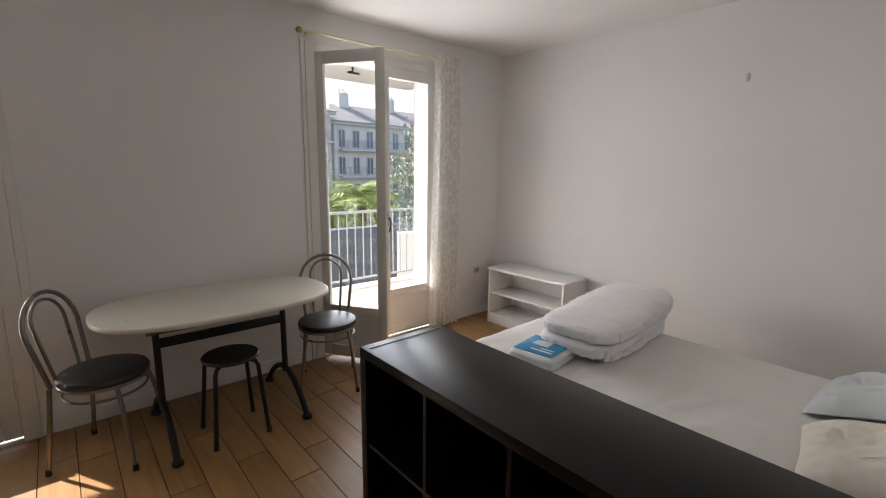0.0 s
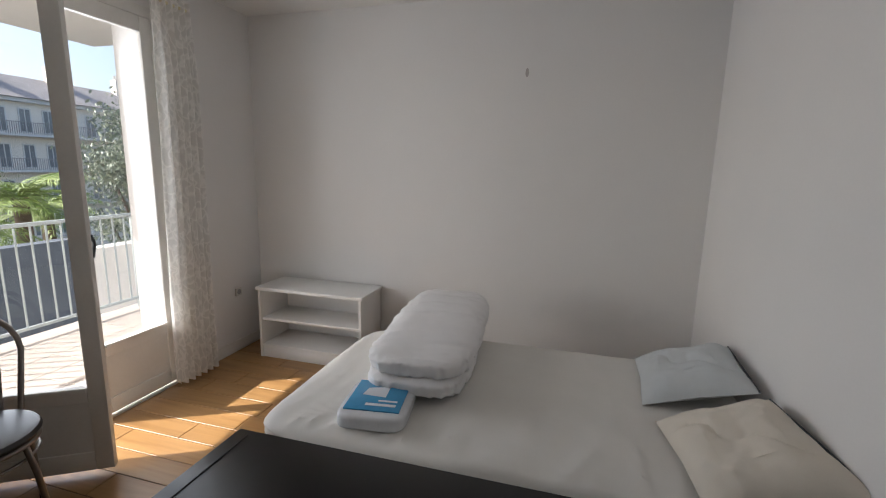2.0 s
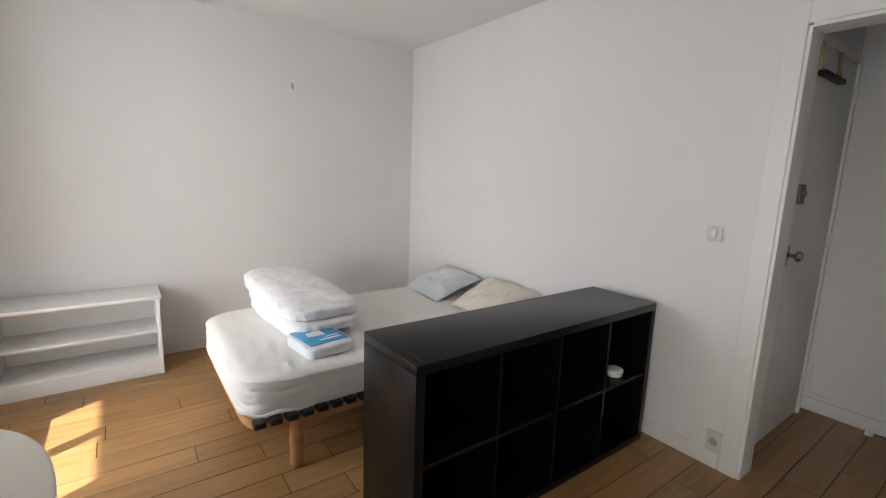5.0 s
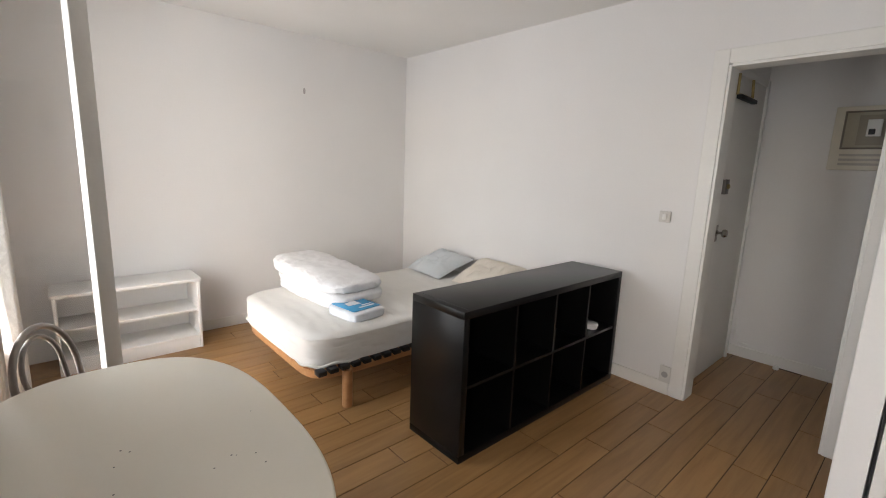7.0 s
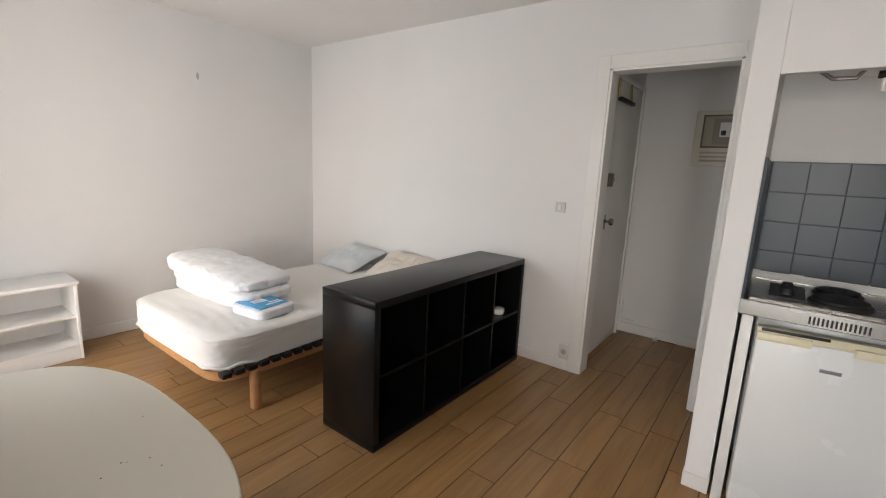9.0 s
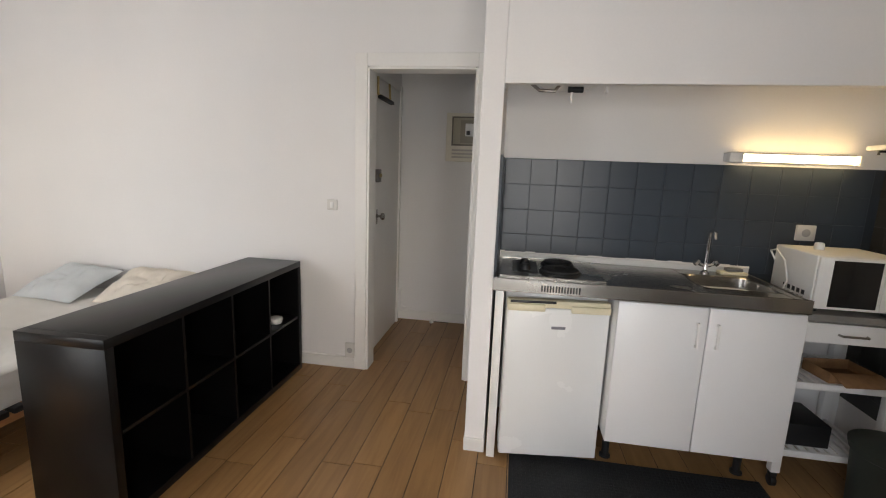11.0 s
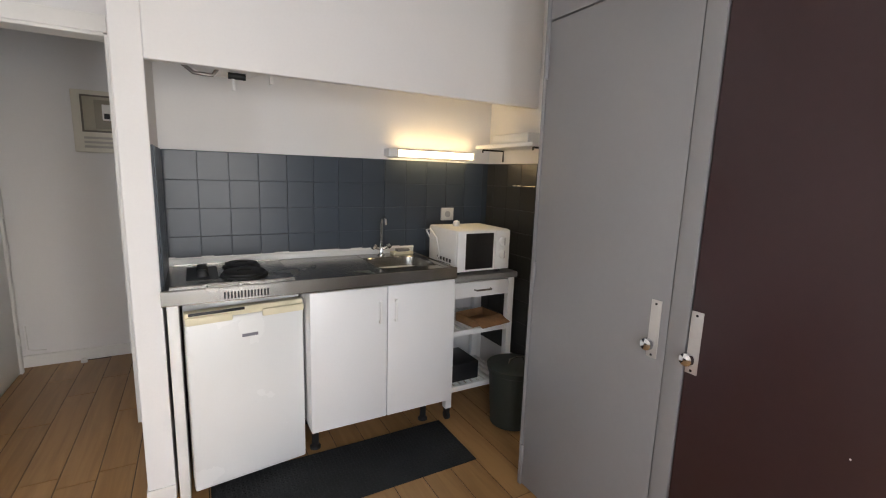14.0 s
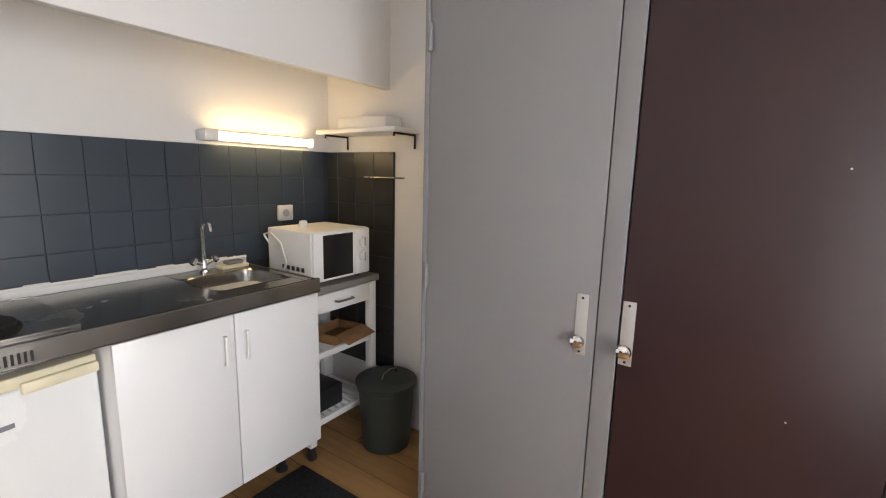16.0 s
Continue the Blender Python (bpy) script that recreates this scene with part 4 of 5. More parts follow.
def fridge():
    root = thing("small_fridge", -1.63, 0.5, 0, "small white fridge with yellowed handle, door ajar", "fridge")
    part("body", box(-0.24, 0.235, -0.17, 0.215, 0.03, 0.85, 0.008), FRIDGE, root)
    for x in (-0.2, 0.2):
        for y in (-0.13, 0.18):
            part("foot", cyl(x, y, 0, 0.031, 0.018, n=14), BLACK, root)
    door = part("door", box(0, 0.475, 0.0, 0.05, 0.045, 0.80, 0.01, 3), FRIDGE, root)
    door.matrix_basis = pose(-0.24, 0.222, 0, 0, 0, 7)
    part("top_trim", box(0, 0.475, -0.002, 0.048, 0.80, 0.835, 0.006), CREAM, door, "yellowed plastic handle rail")
    part("handle_lip", box(0.0, 0.18, 0.044, 0.062, 0.782, 0.815, 0.006), CREAM, door)
    part("handle_lip", box(0.30, 0.475, 0.044, 0.062, 0.785, 0.818, 0.006), CREAM, door)
    # black strip on the trim paints in the shadow beneath the worktop
    part("trim_shadow", box(0.25, 0.462, 0.043, 0.050, 0.821, 0.833, 0.002), BLACK, door)
    part("badge", box(0.20, 0.265, 0.05, 0.0515, 0.70, 0.714, 0.0006), material("badge_grey", (0.2, 0.2, 0.22), 0.4), door)
    part("filler_strip", box(0.245, 0.285, -0.15, 0.30, 0.0, 0.885, 0.003), TRIM, root)


fridge()


def sink_unit():
    root = thing("sink_cabinet", -2.255, 0.6, 0, "white two-door sink cabinet on black feet", "cabinet")
    part("body", box(-0.372, 0.368, -0.27, 0.245, 0.2, 0.885, 0.002), MEL, root)
    for a, b, hx in ((-0.374, -0.002, -0.04), (0.002, 0.37, 0.04)):
        d = part("door", box(a, b, 0.248, 0.266, 0.205, 0.878, 0.003), FRONT, root)
        hb = box(hx - 0.006, hx + 0.006, 0.278, 0.286, 0.70, 0.81, 0.003)
        box(hx - 0.005, hx + 0.005, 0.266, 0.28, 0.70, 0.71, 0.001, bm=hb)
        box(hx - 0.005, hx + 0.005, 0.266, 0.28, 0.80, 0.81, 0.001, bm=hb)
        part("handle", hb, PLASTIC, d)
    for x in (-0.31, 0.31):
        for y in (-0.2, 0.06):
            part("foot", lathe([(0.028, 0), (0.028, 0.01), (0.018, 0.02), (0.018, 0.16), (0.035, 0.2)], 16, x, y, 0), BLACK, root)


sink_unit()


def trolley():
    root = thing("kitchen_trolley", -2.895, 0.535, 0, "white wooden kitchen trolley with drawer and slatted shelf", "trolley")
    hx, hy = 0.205, 0.185
    for x in (-hx, hx):
        for y in (-hy, hy):
            leg = part("post", box(x - 0.02, x + 0.02, y - 0.02, y + 0.02, 0.075, 0.825, 0.003), MEL, root)
            bm = cyl(0, 0, -0.012, 0.012, 0.027, n=20, bevel=0.004)
            bmesh.ops.transform(bm, matrix=Matrix.Translation((x, y, 0.027)) @ pose(0, 0, 0, 0, 90, 0), verts=bm.verts[:])
            box(x - 0.016, x + 0.016, y - 0.012, y + 0.012, 0.045, 0.075, 0.003, bm=bm)
            part("caster", bm, BLACK, leg)
    part("top", box(-hx - 0.03, hx + 0.03, -hy - 0.03, hy + 0.035, 0.825, 0.858, 0.004), STONE, root, "grey-brown top board")
    bm = box(-hx + 0.02, hx - 0.02, hy - 0.005, hy + 0.015, 0.725, 0.815, 0.003)
    dr = part("drawer_front", bm, MEL, root)
    part("handle", sweep([(-0.055, hy + 0.015, 0.768), (-0.05, hy + 0.035, 0.768), (0.05, hy + 0.035, 0.768), (0.055, hy + 0.015, 0.768)], 0.005, 8), STEEL, dr)
    for z in (0.52, 0.18):
        for y in (-hy, hy):
            part("shelf_rail", box(-hx + 0.02, hx - 0.02, y - 0.01, y + 0.01, z - 0.02, z + 0.012, 0.002), MEL, root)
        for k in range(9):
            x = -hx + 0.035 + k * 0.0425
            part("shelf_slat", box(x - 0.014, x + 0.014, -hy + 0.01, hy - 0.01, z + 0.0, z + 0.012, 0.002), MEL, root)
    for x in (-hx, hx):
        part("side_rail", box(x - 0.01, x + 0.01, -hy + 0.02, hy - 0.02, 0.725, 0.815, 0.002), MEL, root)
        for z in (0.50, 0.16):
            part("side_rail", box(x - 0.01, x + 0.01, -hy + 0.02, hy - 0.02, z, z + 0.03, 0.002), MEL, root)


trolley()
bas = thing("cardboard_tray", -2.95, 0.62, 0.532, "flat brown cardboard tray on the trolley shelf", "tray", rz=8)
bm = box(-0.11, 0.11, -0.08, 0.08, 0, 0.006, 0.001)
box(-0.11, 0.11, 0.076, 0.08, 0.006, 0.05, 0.001, bm=bm)
box(-0.11, 0.11, -0.08, -0.076, 0.006, 0.055, 0.001, bm=bm)
box(-0.11, -0.106, -0.076, 0.076, 0.006, 0.05, 0.001, bm=bm)
box(0.106, 0.11, -0.076, 0.076, 0.006, 0.05, 0.001, bm=bm)
part("tray_body", bm, WICKER, bas)
fl = part("flap", box(-0.11, 0.11, 0.0, 0.09, -0.002, 0.002, 0.001), WICKER, bas)
fl.matrix_basis = pose(0, 0.082, 0.05, -18, 0, 0)
bot = thing("dark_box", -2.84, 0.56, 0.192, "dark box of cleaning things on the low shelf", "box")
part("box_body", box(-0.09, 0.1, -0.12, 0.12, 0, 0.11, 0.006), BLACK, bot)


def microwave():
    root = thing("microwave", -2.885, 0.575, 0.86, "white microwave with dark window and two dials", "microwave")
    hx, hy, h = 0.18, 0.16, 0.235
    part("body", box(-hx, hx, -hy, hy, 0.018, h + 0.018, 0.008, 3), PLASTIC, root)
    for x in (-0.14, 0.14):
        for y in (-0.12, 0.12):
            part("foot", cyl(x, y, 0, 0.019, 0.013, n=12), BLACK, root)
    door = part("door", box(-0.075, hx - 0.002, hy, hy + 0.016, 0.022, h + 0.014, 0.005), PLASTIC, root)
    part("window", box(-0.06, 0.125, hy + 0.014, hy + 0.018, 0.034, h + 0.002, 0.002), DARKGLASS, door)
    pnl = part("control_panel", box(-hx + 0.002, -0.078, hy, hy + 0.014, 0.022, h + 0.014, 0.005), PLASTIC, root)
    for z in (0.185, 0.11):
        bm = lathe([(0.027, 0), (0.026, 0.014), (0.02, 0.018), (0.004, 0.018)], 28)
        d = part("dial", bm, PLASTIC, pnl)
        d.matrix_basis = pose(-0.128, hy + 0.013, z, -90, 0, 0)
        part("pointer", box(-0.003, 0.003, -0.022, 0.022, 0.017, 0.022), MARK, d)
    for k in range(5):
        for j in range(2):
            y = -0.05 + k * 0.035
            part("side_vent", box(hx - 0.001, hx + 0.0015, y, y + 0.02, 0.035 + j * 0.03, 0.055 + j * 0.03), BLACK, root)
    part("power_cord", sweep([(0.17, -0.15, 0.16), (0.20, -0.16, 0.22), (0.205, -0.1, 0.235), (0.20, -0.03, 0.19), (0.195, 0.0, 0.1), (0.197, -0.04, 0.03), (0.2, -0.12, 0.005)], 0.0045, 8), PLASTIC, root)


microwave()
lmp = part("plug", lathe([(0.02, 0), (0.022, 0.01), (0.018, 0.03), (0.006, 0.034)], 18), PLASTIC)
lmp.location = (-2.82, 0.54, 1.1135)
tagged(lmp, "small white plug lying on the microwave", "plug")

tb = thing("rubbish_bin", -3.02, 0.905, 0, "dark green plastic bin with lid and wire handle", "bin")
tb.matrix_basis = tb.matrix_basis @ Matrix.Diagonal((1.06, 1.06, 1.05, 1))
part("bucket", lathe([(0.105, 0), (0.115, 0.006), (0.132, 0.3), (0.14, 0.305), (0.14, 0.325), (0.12, 0.325)], 40), BIN, tb)
part("lid", lathe([(0.145, 0.322), (0.147, 0.335), (0.125, 0.345), (0.09, 0.356), (0.004, 0.362)], 40), BIN, tb)
part("lid_handle", sweep([(-0.05, 0.02, 0.355), (-0.045, 0.02, 0.378), (0, 0.02, 0.388), (0.045, 0.02, 0.378), (0.05, 0.02, 0.355)], 0.005, 8), STEEL, tb)
part("grip", sweep([(-0.138, 0.0, 0.31), (-0.165, 0.03, 0.30), (-0.165, 0.05, 0.29)], 0.006, 8), BIN, tb)

# patterned rubber mat
matob = thing("rubber_mat", -2.04, 0.93, 0, "dark grey patterned rubber kitchen mat on the floor", "mat")
part("base", box(-0.60, 0.58, -0.21, 0.19, 0.001, 0.006, 0.002), MAT_RUBBER, matob)
bm = bmesh.new()
for i in range(58):
    for j in range(19):
        cx, cy = -0.585 + i * 0.0200, -0.198 + j * 0.0204
        s = 0.0082
        o = 1 if (i + j) % 2 else 0.55
        vs = [bm.verts.new((cx + dx * s * o, cy + dy * s / (1.0 if o == 1 else 0.6), 0.006)) for dx, dy in ((-1, -0.6), (1, -0.6), (1, 0.6), (-1, 0.6))]
        ts = [bm.verts.new((v.co.x * 1.0 + (cx - v.co.x) * 0.3, v.co.y + (cy - v.co.y) * 0.3, 0.0082)) for v in vs]
        bm.faces.new(ts)
        for k in range(4):
            bm.faces.new((vs[k], vs[(k + 1) % 4], ts[(k + 1) % 4], ts[k]))
tagged(part("relief", bm, MAT_RUBBER, matob, smooth=False), kind="stuff")

# tube lamp over the sink
tl = thing("tube_lamp", -2.77, 0.30, 1.53, "lit warm tube lamp over the sink", "lamp")
part("holder", box(-0.27, 0.32, 0, 0.035, -0.02, 0.022, 0.004), PLASTIC, tl)
bm = cyl(0, 0, -0.255, 0.255, 0.018, n=20, bevel=0.005)
part("tube", bm, TUBE, tl, "glowing warm tube").matrix_basis = pose(0, 0.056, 0, 0, 90, 0)
part("end_cap", box(0.256, 0.32, 0.03, 0.08, -0.025, 0.025, 0.006), PLASTIC, tl)
part("end_cap", box(-0.272, -0.256, 0.03, 0.08, -0.025, 0.025, 0.004), PLASTIC, tl)

sh = thing("wall_shelf", -3.2, 0.3, 1.575, "white wall shelf on brackets in the niche", "shelf")
part("board", box(0.0, 0.19, 0.12, 0.66, 0, 0.022, 0.003), MEL, sh)
for y in (0.16, 0.63):
    part("bracket", sweep([(0.004, y, -0.07), (0.004, y, -0.004), (0.16, y, -0.004), (0.16, y, -0.02)], 0.006, 8), IRON, sh)
bx = part("storage_box", box(-3.18, -3.06, 0.53, 0.86, 1.5975, 1.655, 0.006), PLASTIC)
tagged(bx, "white shallow box on the wall shelf", "box")
rl = thing("towel_rail", -3.2, 0.74, 1.36, "thin metal towel rail on dark tiles", "rail")
part("bar", rod((0.03, -0.13, 0), (0.03, 0.13, 0), 0.004, 10), STEEL, rl)
for y in (-0.12, 0.12):
    part("mount", rod((0, y, 0), (0.03, y, 0), 0.005, 8), STEEL, rl)

wh = thing("water_heater", -1.62, 0.55, 1.822, "white water heater with pipes inside the soffit", "water heater")
part("tank", lathe([(0.004, 0.0), (0.12, 0.004), (0.17, 0.03), (0.18, 0.07), (0.18, 0.6)], 40), PLASTIC, wh)
part("hot_pipe", sweep([(0.18, 0.02, 0.02), (0.13, 0.02, -0.018), (0.06, 0.03, -0.022), (0.03, 0.03, 0.02)], 0.008, 8), GREYMETAL, wh, "braided grey flexible hose")
part("valve", rod((-0.07, 0.03, -0.015), (0.0, 0.03, -0.015), 0.014), IRON, wh, "dark safety valve")
part("drain_pipe", sweep([(-0.02, 0.03, 0.03), (-0.02, 0.03, -0.06), (-0.022, 0.03, -0.075)], 0.007, 8), PLASTIC, wh)
part("wall_hook", box(-0.185, -0.17, 0.0, 0.03, -0.03, 0.03, 0.002), PLASTIC, wh)


# wall tiles in the niche
def tiles():
    def wall_backing(name, b, mat=TILEJOINT):
        ob = structure(name, b, mat, "painted blue-grey kitchen tiles")
        return ob

    pitch, g = 0.1385, 0.002
    me = finish("tile", box(-pitch / 2 + g / 2, pitch / 2 - g / 2, -0.004, 0.004, -pitch / 2 + g / 2, pitch / 2 - g / 2, 0.0012, 1), TILE)
    back = wall_backing("splashback", box(-3.2, -1.333, 0.3, 0.307, 0.87, 1.492))
    for i in range(14):
        for j in range(4):
            x = -1.345 - pitch * (i + 0.5)
            if x - pitch / 2 < -3.2:
                continue
            ob = new("tile", me)
            ob.matrix_basis = pose(x, 0.308, 1.49 - pitch * (j + 0.5), random.uniform(-0.15, 0.15), 0, random.uniform(-0.15, 0.15))
            ob.parent = back
    left = wall_backing("splashback_partition", box(-1.337, -1.33, 0.307, 0.765, 0.9, 1.492))
    for i in range(3):
        for j in range(4):
            ob = new("tile", me)
            ob.matrix_basis = pose(-1.337, 0.32 + pitch * (i + 0.5), 1.49 - pitch * (j + 0.5), 0, 0, 90)
            ob.parent = left
    dark = wall_backing("splashback_side", box(-3.2, -3.193, 0.307, 0.80, 0.3, 1.492), DARKPAINT)
    dark["label"] = "dark grey painted side panel of the niche"
    md = finish("tile", box(-pitch / 2 + g / 2, pitch / 2 - g / 2, -0.004, 0.004, -pitch / 2 + g / 2, pitch / 2 - g / 2, 0.002, 1), DARKPAINT)
    for i in range(4):
        for j in range(8):
            ob = new("tile", md)
            ob.matrix_basis = pose(-3.193, 0.80 - pitch * (i + 0.5), 1.49 - pitch * (j + 0.5), 0, 0, 90)
            ob.parent = dark


tiles()

# ---- balcony ----
structure("balcony_floor", box(-3.6, 3.0, 3.53, 5.0, -0.2, -0.012), BALCONY, "pale tiled balcony floor")
structure("balcony_slab", box(-3.6, 3.0, 3.53, 5.3, 2.5, 2.75), STONEWHITE, "white balcony slab above")
structure("balcony_side_wall", box(2.86, 3.0, 3.53, 4.2, -0.012, 2.5), TONED_RENDER, "white balcony side wall")
structure("outer_wall", box(-8, 9, 3.34, 3.53, 2.75, 6), STONEWHITE, "white outer wall above")
structure("outer_wall_low", box(-8, 9, 3.34, 3.53, -7, -0.2), STONEWHITE, "white outer wall below")
hook = part("ceiling_hook", sweep([(1.72, 4.55, 2.5), (1.72, 4.55, 2.45), (1.66, 4.55, 2.435), (1.80, 4.55, 2.435)], 0.012, 8), IRON)
tagged(hook, "dark metal hook under the balcony slab", "hook")


def railing():
    root = thing("balcony_railing", 0, 4.87, 0, "pale painted steel balcony railing with upright bars", "railing")
    part("top_rail", box(-3.55, 2.85, -0.02, 0.02, 0.905, 0.935, 0.004), RAILPAINT, root)
    part("bottom_rail", box(-3.55, 2.85, -0.012, 0.012, 0.085, 0.11, 0.003), RAILPAINT, root)
    me = finish("bar", cyl(0, 0, 0.11, 0.905, 0.008, n=8), RAILPAINT, True)
    k = 0
    x = -3.5
    while x < 2.84:
        ob = new("bar", me)
        ob.location.x = x
        ob.parent = root
        x += 0.11
    for x in (-3.55, -1.4, 0.7, 2.85):
        part("post", box(x - 0.015, x + 0.015, -0.015, 0.015, -0.012, 0.92, 0.003), RAILPAINT, root)
    for x in (-3.55, 2.85):
        part("side_rail", box(x - 0.015, x + 0.015, -0.66, -0.02, 0.905, 0.935, 0.004), RAILPAINT, root)


railing()
me = {}
for i in range(20):
    for j in range(5):
        ob = new("paving_tile", me.setdefault("t", None) or me.update(t=finish("paving_tile", box(-0.147, 0.147, -0.143, 0.143, -0.012, 0.0, 0.002, 1), BALCONY)) or me["t"])
        ob.location = (-2.85 + i * 0.298, 3.68 + j * 0.29, 0)
        ob.parent = bpy.data.objects["balcony_floor"]

# ---- outside ----
structure("ground", box(-400, 400, 3.53, 900, -7.5, -7.0), GROUND, "garden ground below the balcony")


def facade_house(name, x0, x1, y, eave, floors, step, wall_mat, cols, label, roof_h, balcony_rows, ww=0.75):
    root = thing(name, x0, y, -7.0, label, "house")
    w, h = x1 - x0, eave + 7.0
    part("wall", box(0, w, 0, 12, 0, h), wall_mat, root, smooth=False)
    bm = bmesh.new()
    pts = [(-0.6, -0.7, h), (w + 0.6, -0.7, h), (w + 0.6, 12.6, h), (-0.6, 12.6, h), (1.5, 4, h + roof_h), (w - 1.5, 4, h + roof_h), (w - 1.5, 9, h + roof_h), (1.5, 9, h + roof_h)]
    v = [bm.verts.new(p) for p in pts]
    for f in ((0, 1, 5, 4), (1, 2, 6, 5), (2, 3, 7, 6), (3, 0, 4, 7), (4, 5, 6, 7), (3, 2, 1, 0)):
        bm.faces.new([v[i] for i in f])
    roof = part("roof", bm, SLATE, root, smooth=False)
    for k in range(3):
        cx = w * (0.12 + 0.33 * k)
        bm = box(cx, cx + 1.3, 3.2, 4.0, h + roof_h * 0.5, h + roof_h + 1.3)
        for j in range(4):
            join(bm, cyl(cx + 0.2 + j * 0.3, 3.6, h + roof_h + 1.3, h + roof_h + 1.8, 0.11, n=8))
        part("chimney", bm, wall_mat, roof, smooth=False)
    part("cornice", box(-0.4, w + 0.4, -0.5, 0, h - 0.35, h - 0.02), STONEWHITE, root, smooth=False)
    for f in range(floors):
        z = h - step * (f + 1)
        for c in range(cols):
            cx = w * (c + 0.5) / cols
            wd = part("window", box(cx - ww / 2 - 0.12, cx + ww / 2 + 0.12, -0.05, 0.02, z + 0.15, z + 2.25), STONEWHITE, root, smooth=False)
            part("pane", box(cx - ww / 2, cx - 0.05, -0.07, -0.05, z + 0.25, z + 2.12), PANE_FAR, wd, smooth=False)
            part("pane", box(cx + 0.05, cx + ww / 2, -0.07, -0.05, z + 0.25, z + 2.12), PANE_FAR, wd, smooth=False)
        part("ledge", box(-0.1, w + 0.1, -0.14, 0, z - 0.14, z), STONEWHITE, root, smooth=False)
        if f in balcony_rows:
            bal = part("balcony", box(0.4, w - 0.3, -1.1, -0.14, z - 0.2, z + 0.0), STONEWHITE, root, smooth=False)
            bm = box(0.4, w - 0.3, -1.08, -1.04, z + 0.95, z + 1.0)
            xx = 0.4
            while xx < w - 0.3:
                box(xx, xx + 0.03, -1.075, -1.045, z, z + 0.95, bm=bm)
                xx += 0.16
            part("railing", bm, SLATE, bal, smooth=False)
    return root


facade_house("apartment_house", 17.2, 22.2, 45, 7.4, 4, 3.1, FACADE_A, 3, "narrow rose-grey rendered town house with pale windows", 1.5, (0, ))
facade_house("apartment_house", 23.6, 44.0, 47, 6.7, 4, 3.05, FACADE_B, 11, "pale rendered apartment house with long balconies and slate roof", 2.4, (0, 1, 2))
facade_house("apartment_house", 6.0, 16.8, 50, 8.5, 4, 3.1, FACADE_B, 6, "pale rendered town house with grey roof", 1.8, ())
facade_house("apartment_house", 21.0, 27.0, 62, 11.0, 3, 3.2, FACADE_A, 3, "tall grey house behind with chimneys", 1.0, ())
gw = structure("garden_wall", box(-12, 4.7, 8.0, 8.25, -7, 0.25), GARDENWALL, "dark blue-grey wall beyond the balcony")
gw2 = structure("garden_wall_pale", box(4.7, 12, 8.0, 8.25, -7, 0.05), FACADE_B, "pale wall beyond the balcony")


def leaf_clump(bm, centre, size, rng):
    d = Vector((rng.gauss(0, 1), rng.gauss(0, 1), rng.gauss(0, 0.7))).normalized()
    a = d.orthogonal().normalized()
    b = d.cross(a)
    c = Vector(centre)
    v = [bm.verts.new(c + p) for p in (-a * size, b * size * 0.45 + d * size * 0.15, a * size, -b * size * 0.45 + d * size * 0.15)]
    bm.faces.new(v)


def tree(name, x, y, base, height, spread, mat, label, seed, count):
    rng = random.Random(seed)
    root = thing(name, x, y, base, label, "tree")
    top = height * 0.75
    bm = rod((0, 0, 0), (0.15, 0.1, top), 0.2, 10, 0.07)
    tips = []
    for k in range(12):
        a = k * 2.4
        z = height * (0.35 + 0.045 * k)
        tip = Vector((math.cos(a) * spread * rng.uniform(0.5, 0.95), math.sin(a) * spread * rng.uniform(0.5, 0.95), z + height * rng.uniform(0.06, 0.2)))
        join(bm, rod((0.05, 0.03, z), tip, 0.06, 6, 0.015))
        tips.append(tip)
    tips += [Vector((rng.gauss(0, spread * 0.4), rng.gauss(0, spread * 0.4), height * rng.uniform(0.8, 1.0))) for k in range(8)]
    part("trunk", bm, BARK, root)
    bm = bmesh.new()
    for k in range(count):
        t = tips[k % len(tips)]
        s = spread * 0.33
        leaf_clump(bm, t + Vector((rng.gauss(0, s), rng.gauss(0, s), rng.gauss(0, s * 0.9))), rng.uniform(0.035, 0.075), rng)
    tagged(part("crown", bm, mat, root, smooth=False), kind="stuff")


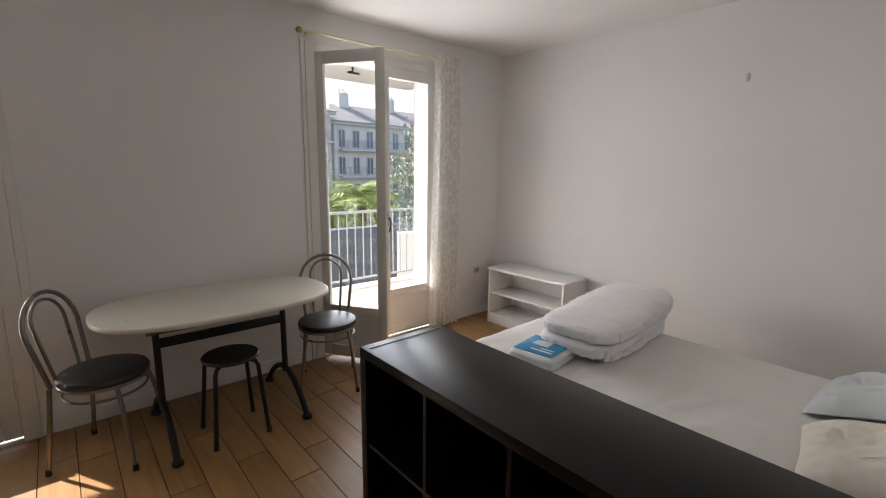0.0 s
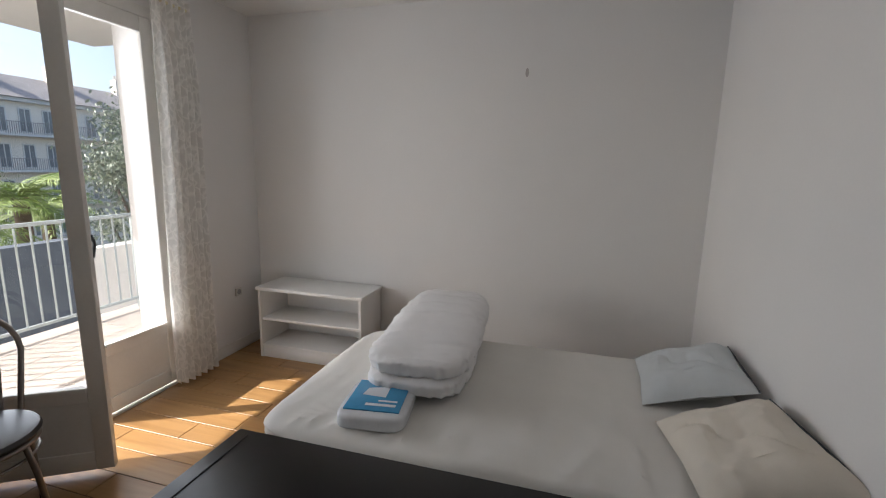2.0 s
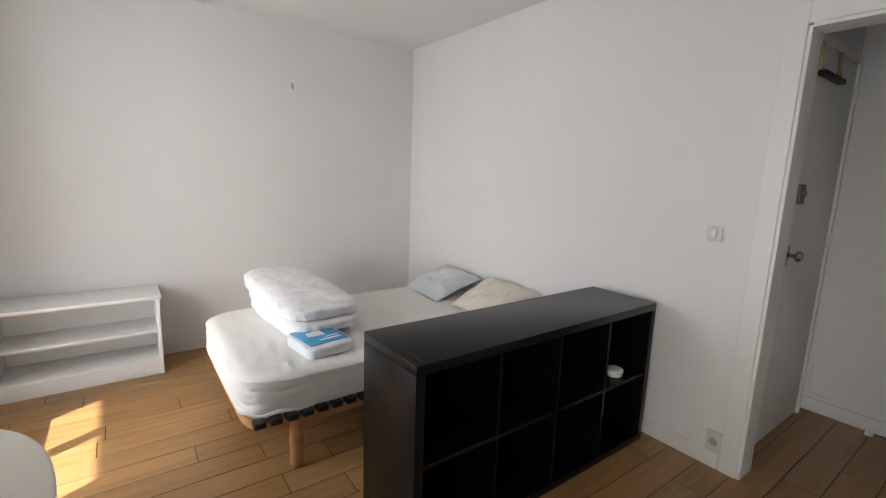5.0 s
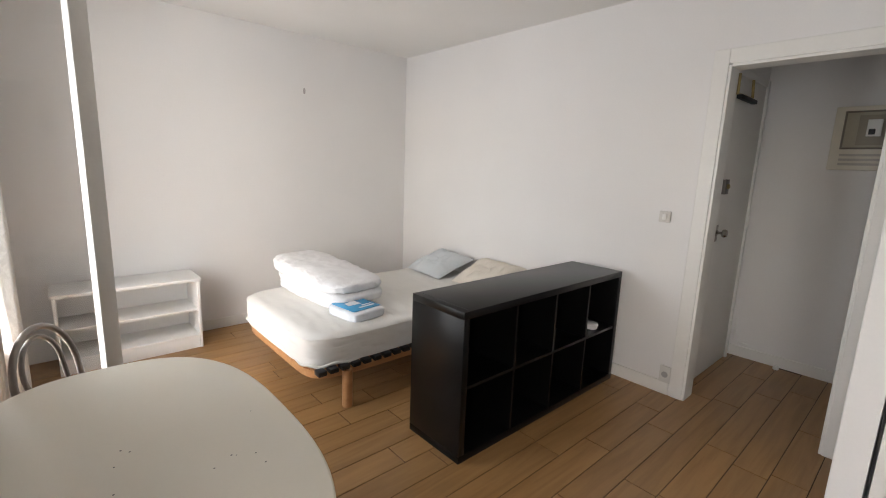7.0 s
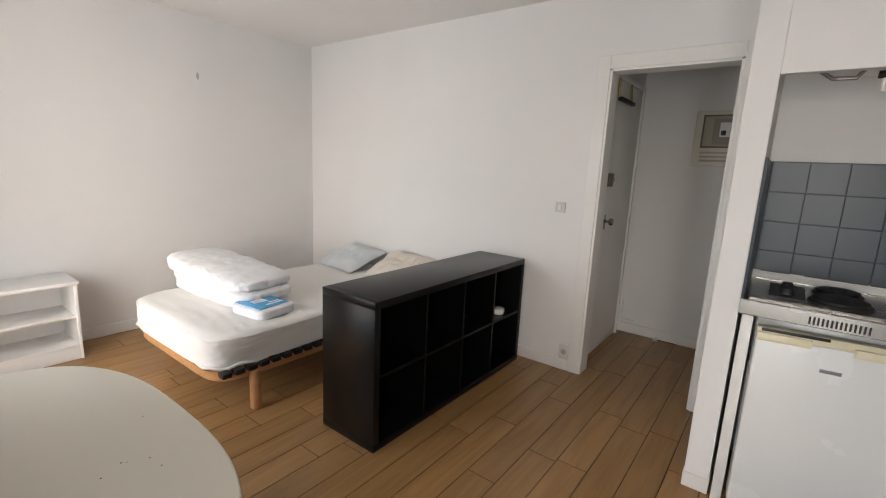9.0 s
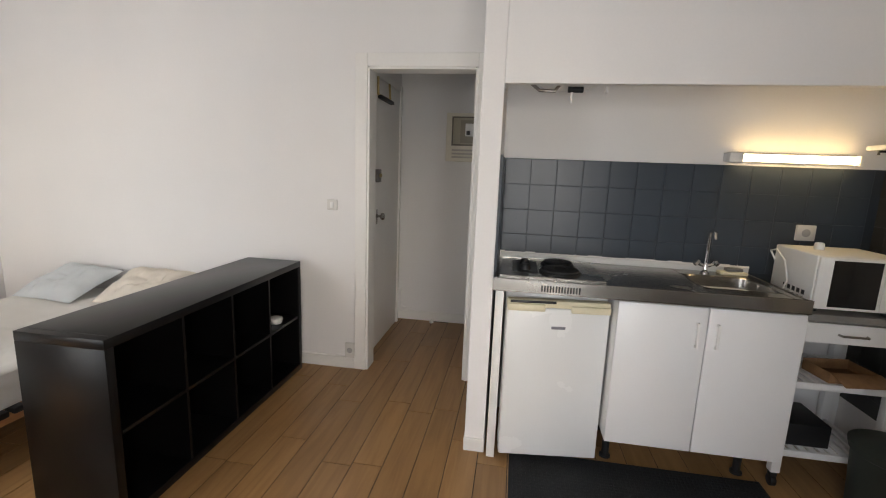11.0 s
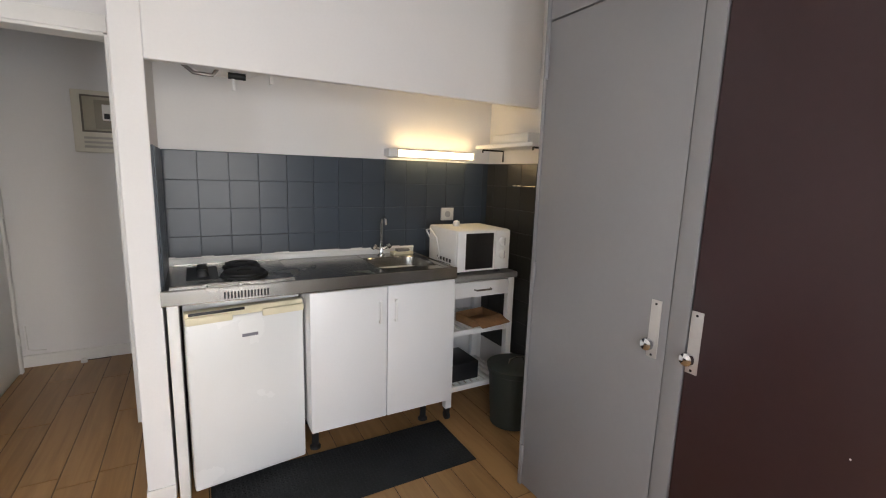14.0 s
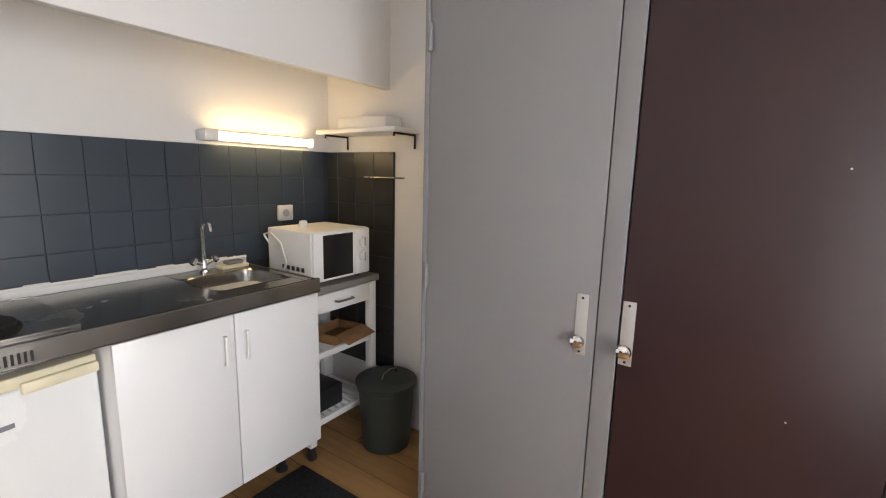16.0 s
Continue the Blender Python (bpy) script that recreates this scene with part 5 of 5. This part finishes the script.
def palm(x, y, base, height, seed):
    rng = random.Random(seed)
    root = thing("palm_tree", x, y, base, "sunlit palm with arching green fronds in the garden", "palm tree")
    part("trunk", rod((0, 0, 0), (0, 0, height), 0.2, 12, 0.16), BARK, root)
    for k in range(26):
        a = k * 2.399
        rise = rng.uniform(-0.2, 1.1)
        L = rng.uniform(1.2, 1.7)
        bm = bmesh.new()
        spine = []
        for i in range(12):
            u = i / 11
            r = L * u * math.cos(rise * (1 - 0.6 * u))
            z = height + L * u * math.sin(rise) - 0.9 * u * u * L * 0.55
            spine.append(Vector((math.cos(a) * r, math.sin(a) * r, z)))
        side = Vector((-math.sin(a), math.cos(a), 0))
        for i in range(2, 12):
            p, d = spine[i], (spine[i] - spine[i - 1]).normalized()
            ln = 0.42 * math.sin(math.pi * (0.15 + 0.8 * i / 12))
            for s in (-1, 1):
                for q in (0, 0.5):
                    p2 = p - d * q * 0.13
                    tip = p2 + side * s * ln + d * ln * 0.6 - Vector((0, 0, 0.12))
                    v = [bm.verts.new(c) for c in (p2, p2 + d * 0.035 + side * s * ln * 0.4, tip, p2 - d * 0.01 + side * s * ln * 0.4)]
                    bm.faces.new(v)
        join(bm, sweep(spine, 0.012, 5))
        part("frond", bm, LEAF, root, smooth=False)


palm(7.4, 14.0, -7.0, 7.5, 2)
palm(5.6, 13.0, -7.0, 7.1, 5)
palm(9.2, 16.0, -7.0, 7.0, 7)
tree("garden_tree", 7.45, 10.3, -7.0, 9.0, 0.8, LEAF2, "dense grey-green garden tree beside the balcony", 3, 9000)
tree("garden_tree", 8.2, 22.0, -7.0, 8.0, 1.8, LEAF2, "leafy garden tree in front of the houses", 8, 3500)
tree("garden_tree", 12.0, 26.0, -7.0, 7.5, 2.2, LEAF, "leafy green garden tree below the houses", 9, 3500)


# ---- floor planks, laid along the room ----
def planks():
    floor_ob = bpy.data.objects["floor"]
    meshes = {}
    w, gap = 0.148, 0.004
    k = 0
    x = -0.565 - w * 19
    while x < XE:
        k += 1
        y = -1.14 - random.random() * 0.8
        while y < 3.21:
            length = random.choice((0.6, 0.9, 0.9, 1.2))
            x0, x1, y0, y1 = max(x, -3.2), min(x + w, XE), max(y, -1.14), min(y + length, 3.21)
            y += length
            mid = (x0 + x1) / 2
            if mid > -0.33 or mid < -2.3:
                y0 = max(y0, 0.0)
            if y1 - y0 < 0.03 or x1 - x0 < 0.02:
                continue
            key = (round(x1 - x0, 3), round(y1 - y0, 3))
            if key not in meshes:
                hx, hy = key[0] / 2 - gap / 2, key[1] / 2 - gap / 2
                meshes[key] = finish("plank", box(-hx, hx, -hy, hy, -0.004, 0.0, 0.0012, 1), PLANK)
            ob = new("plank", meshes[key])
            ob.location = ((x0 + x1) / 2, (y0 + y1) / 2, 0)
            ob.parent = floor_ob
        x += w


planks()
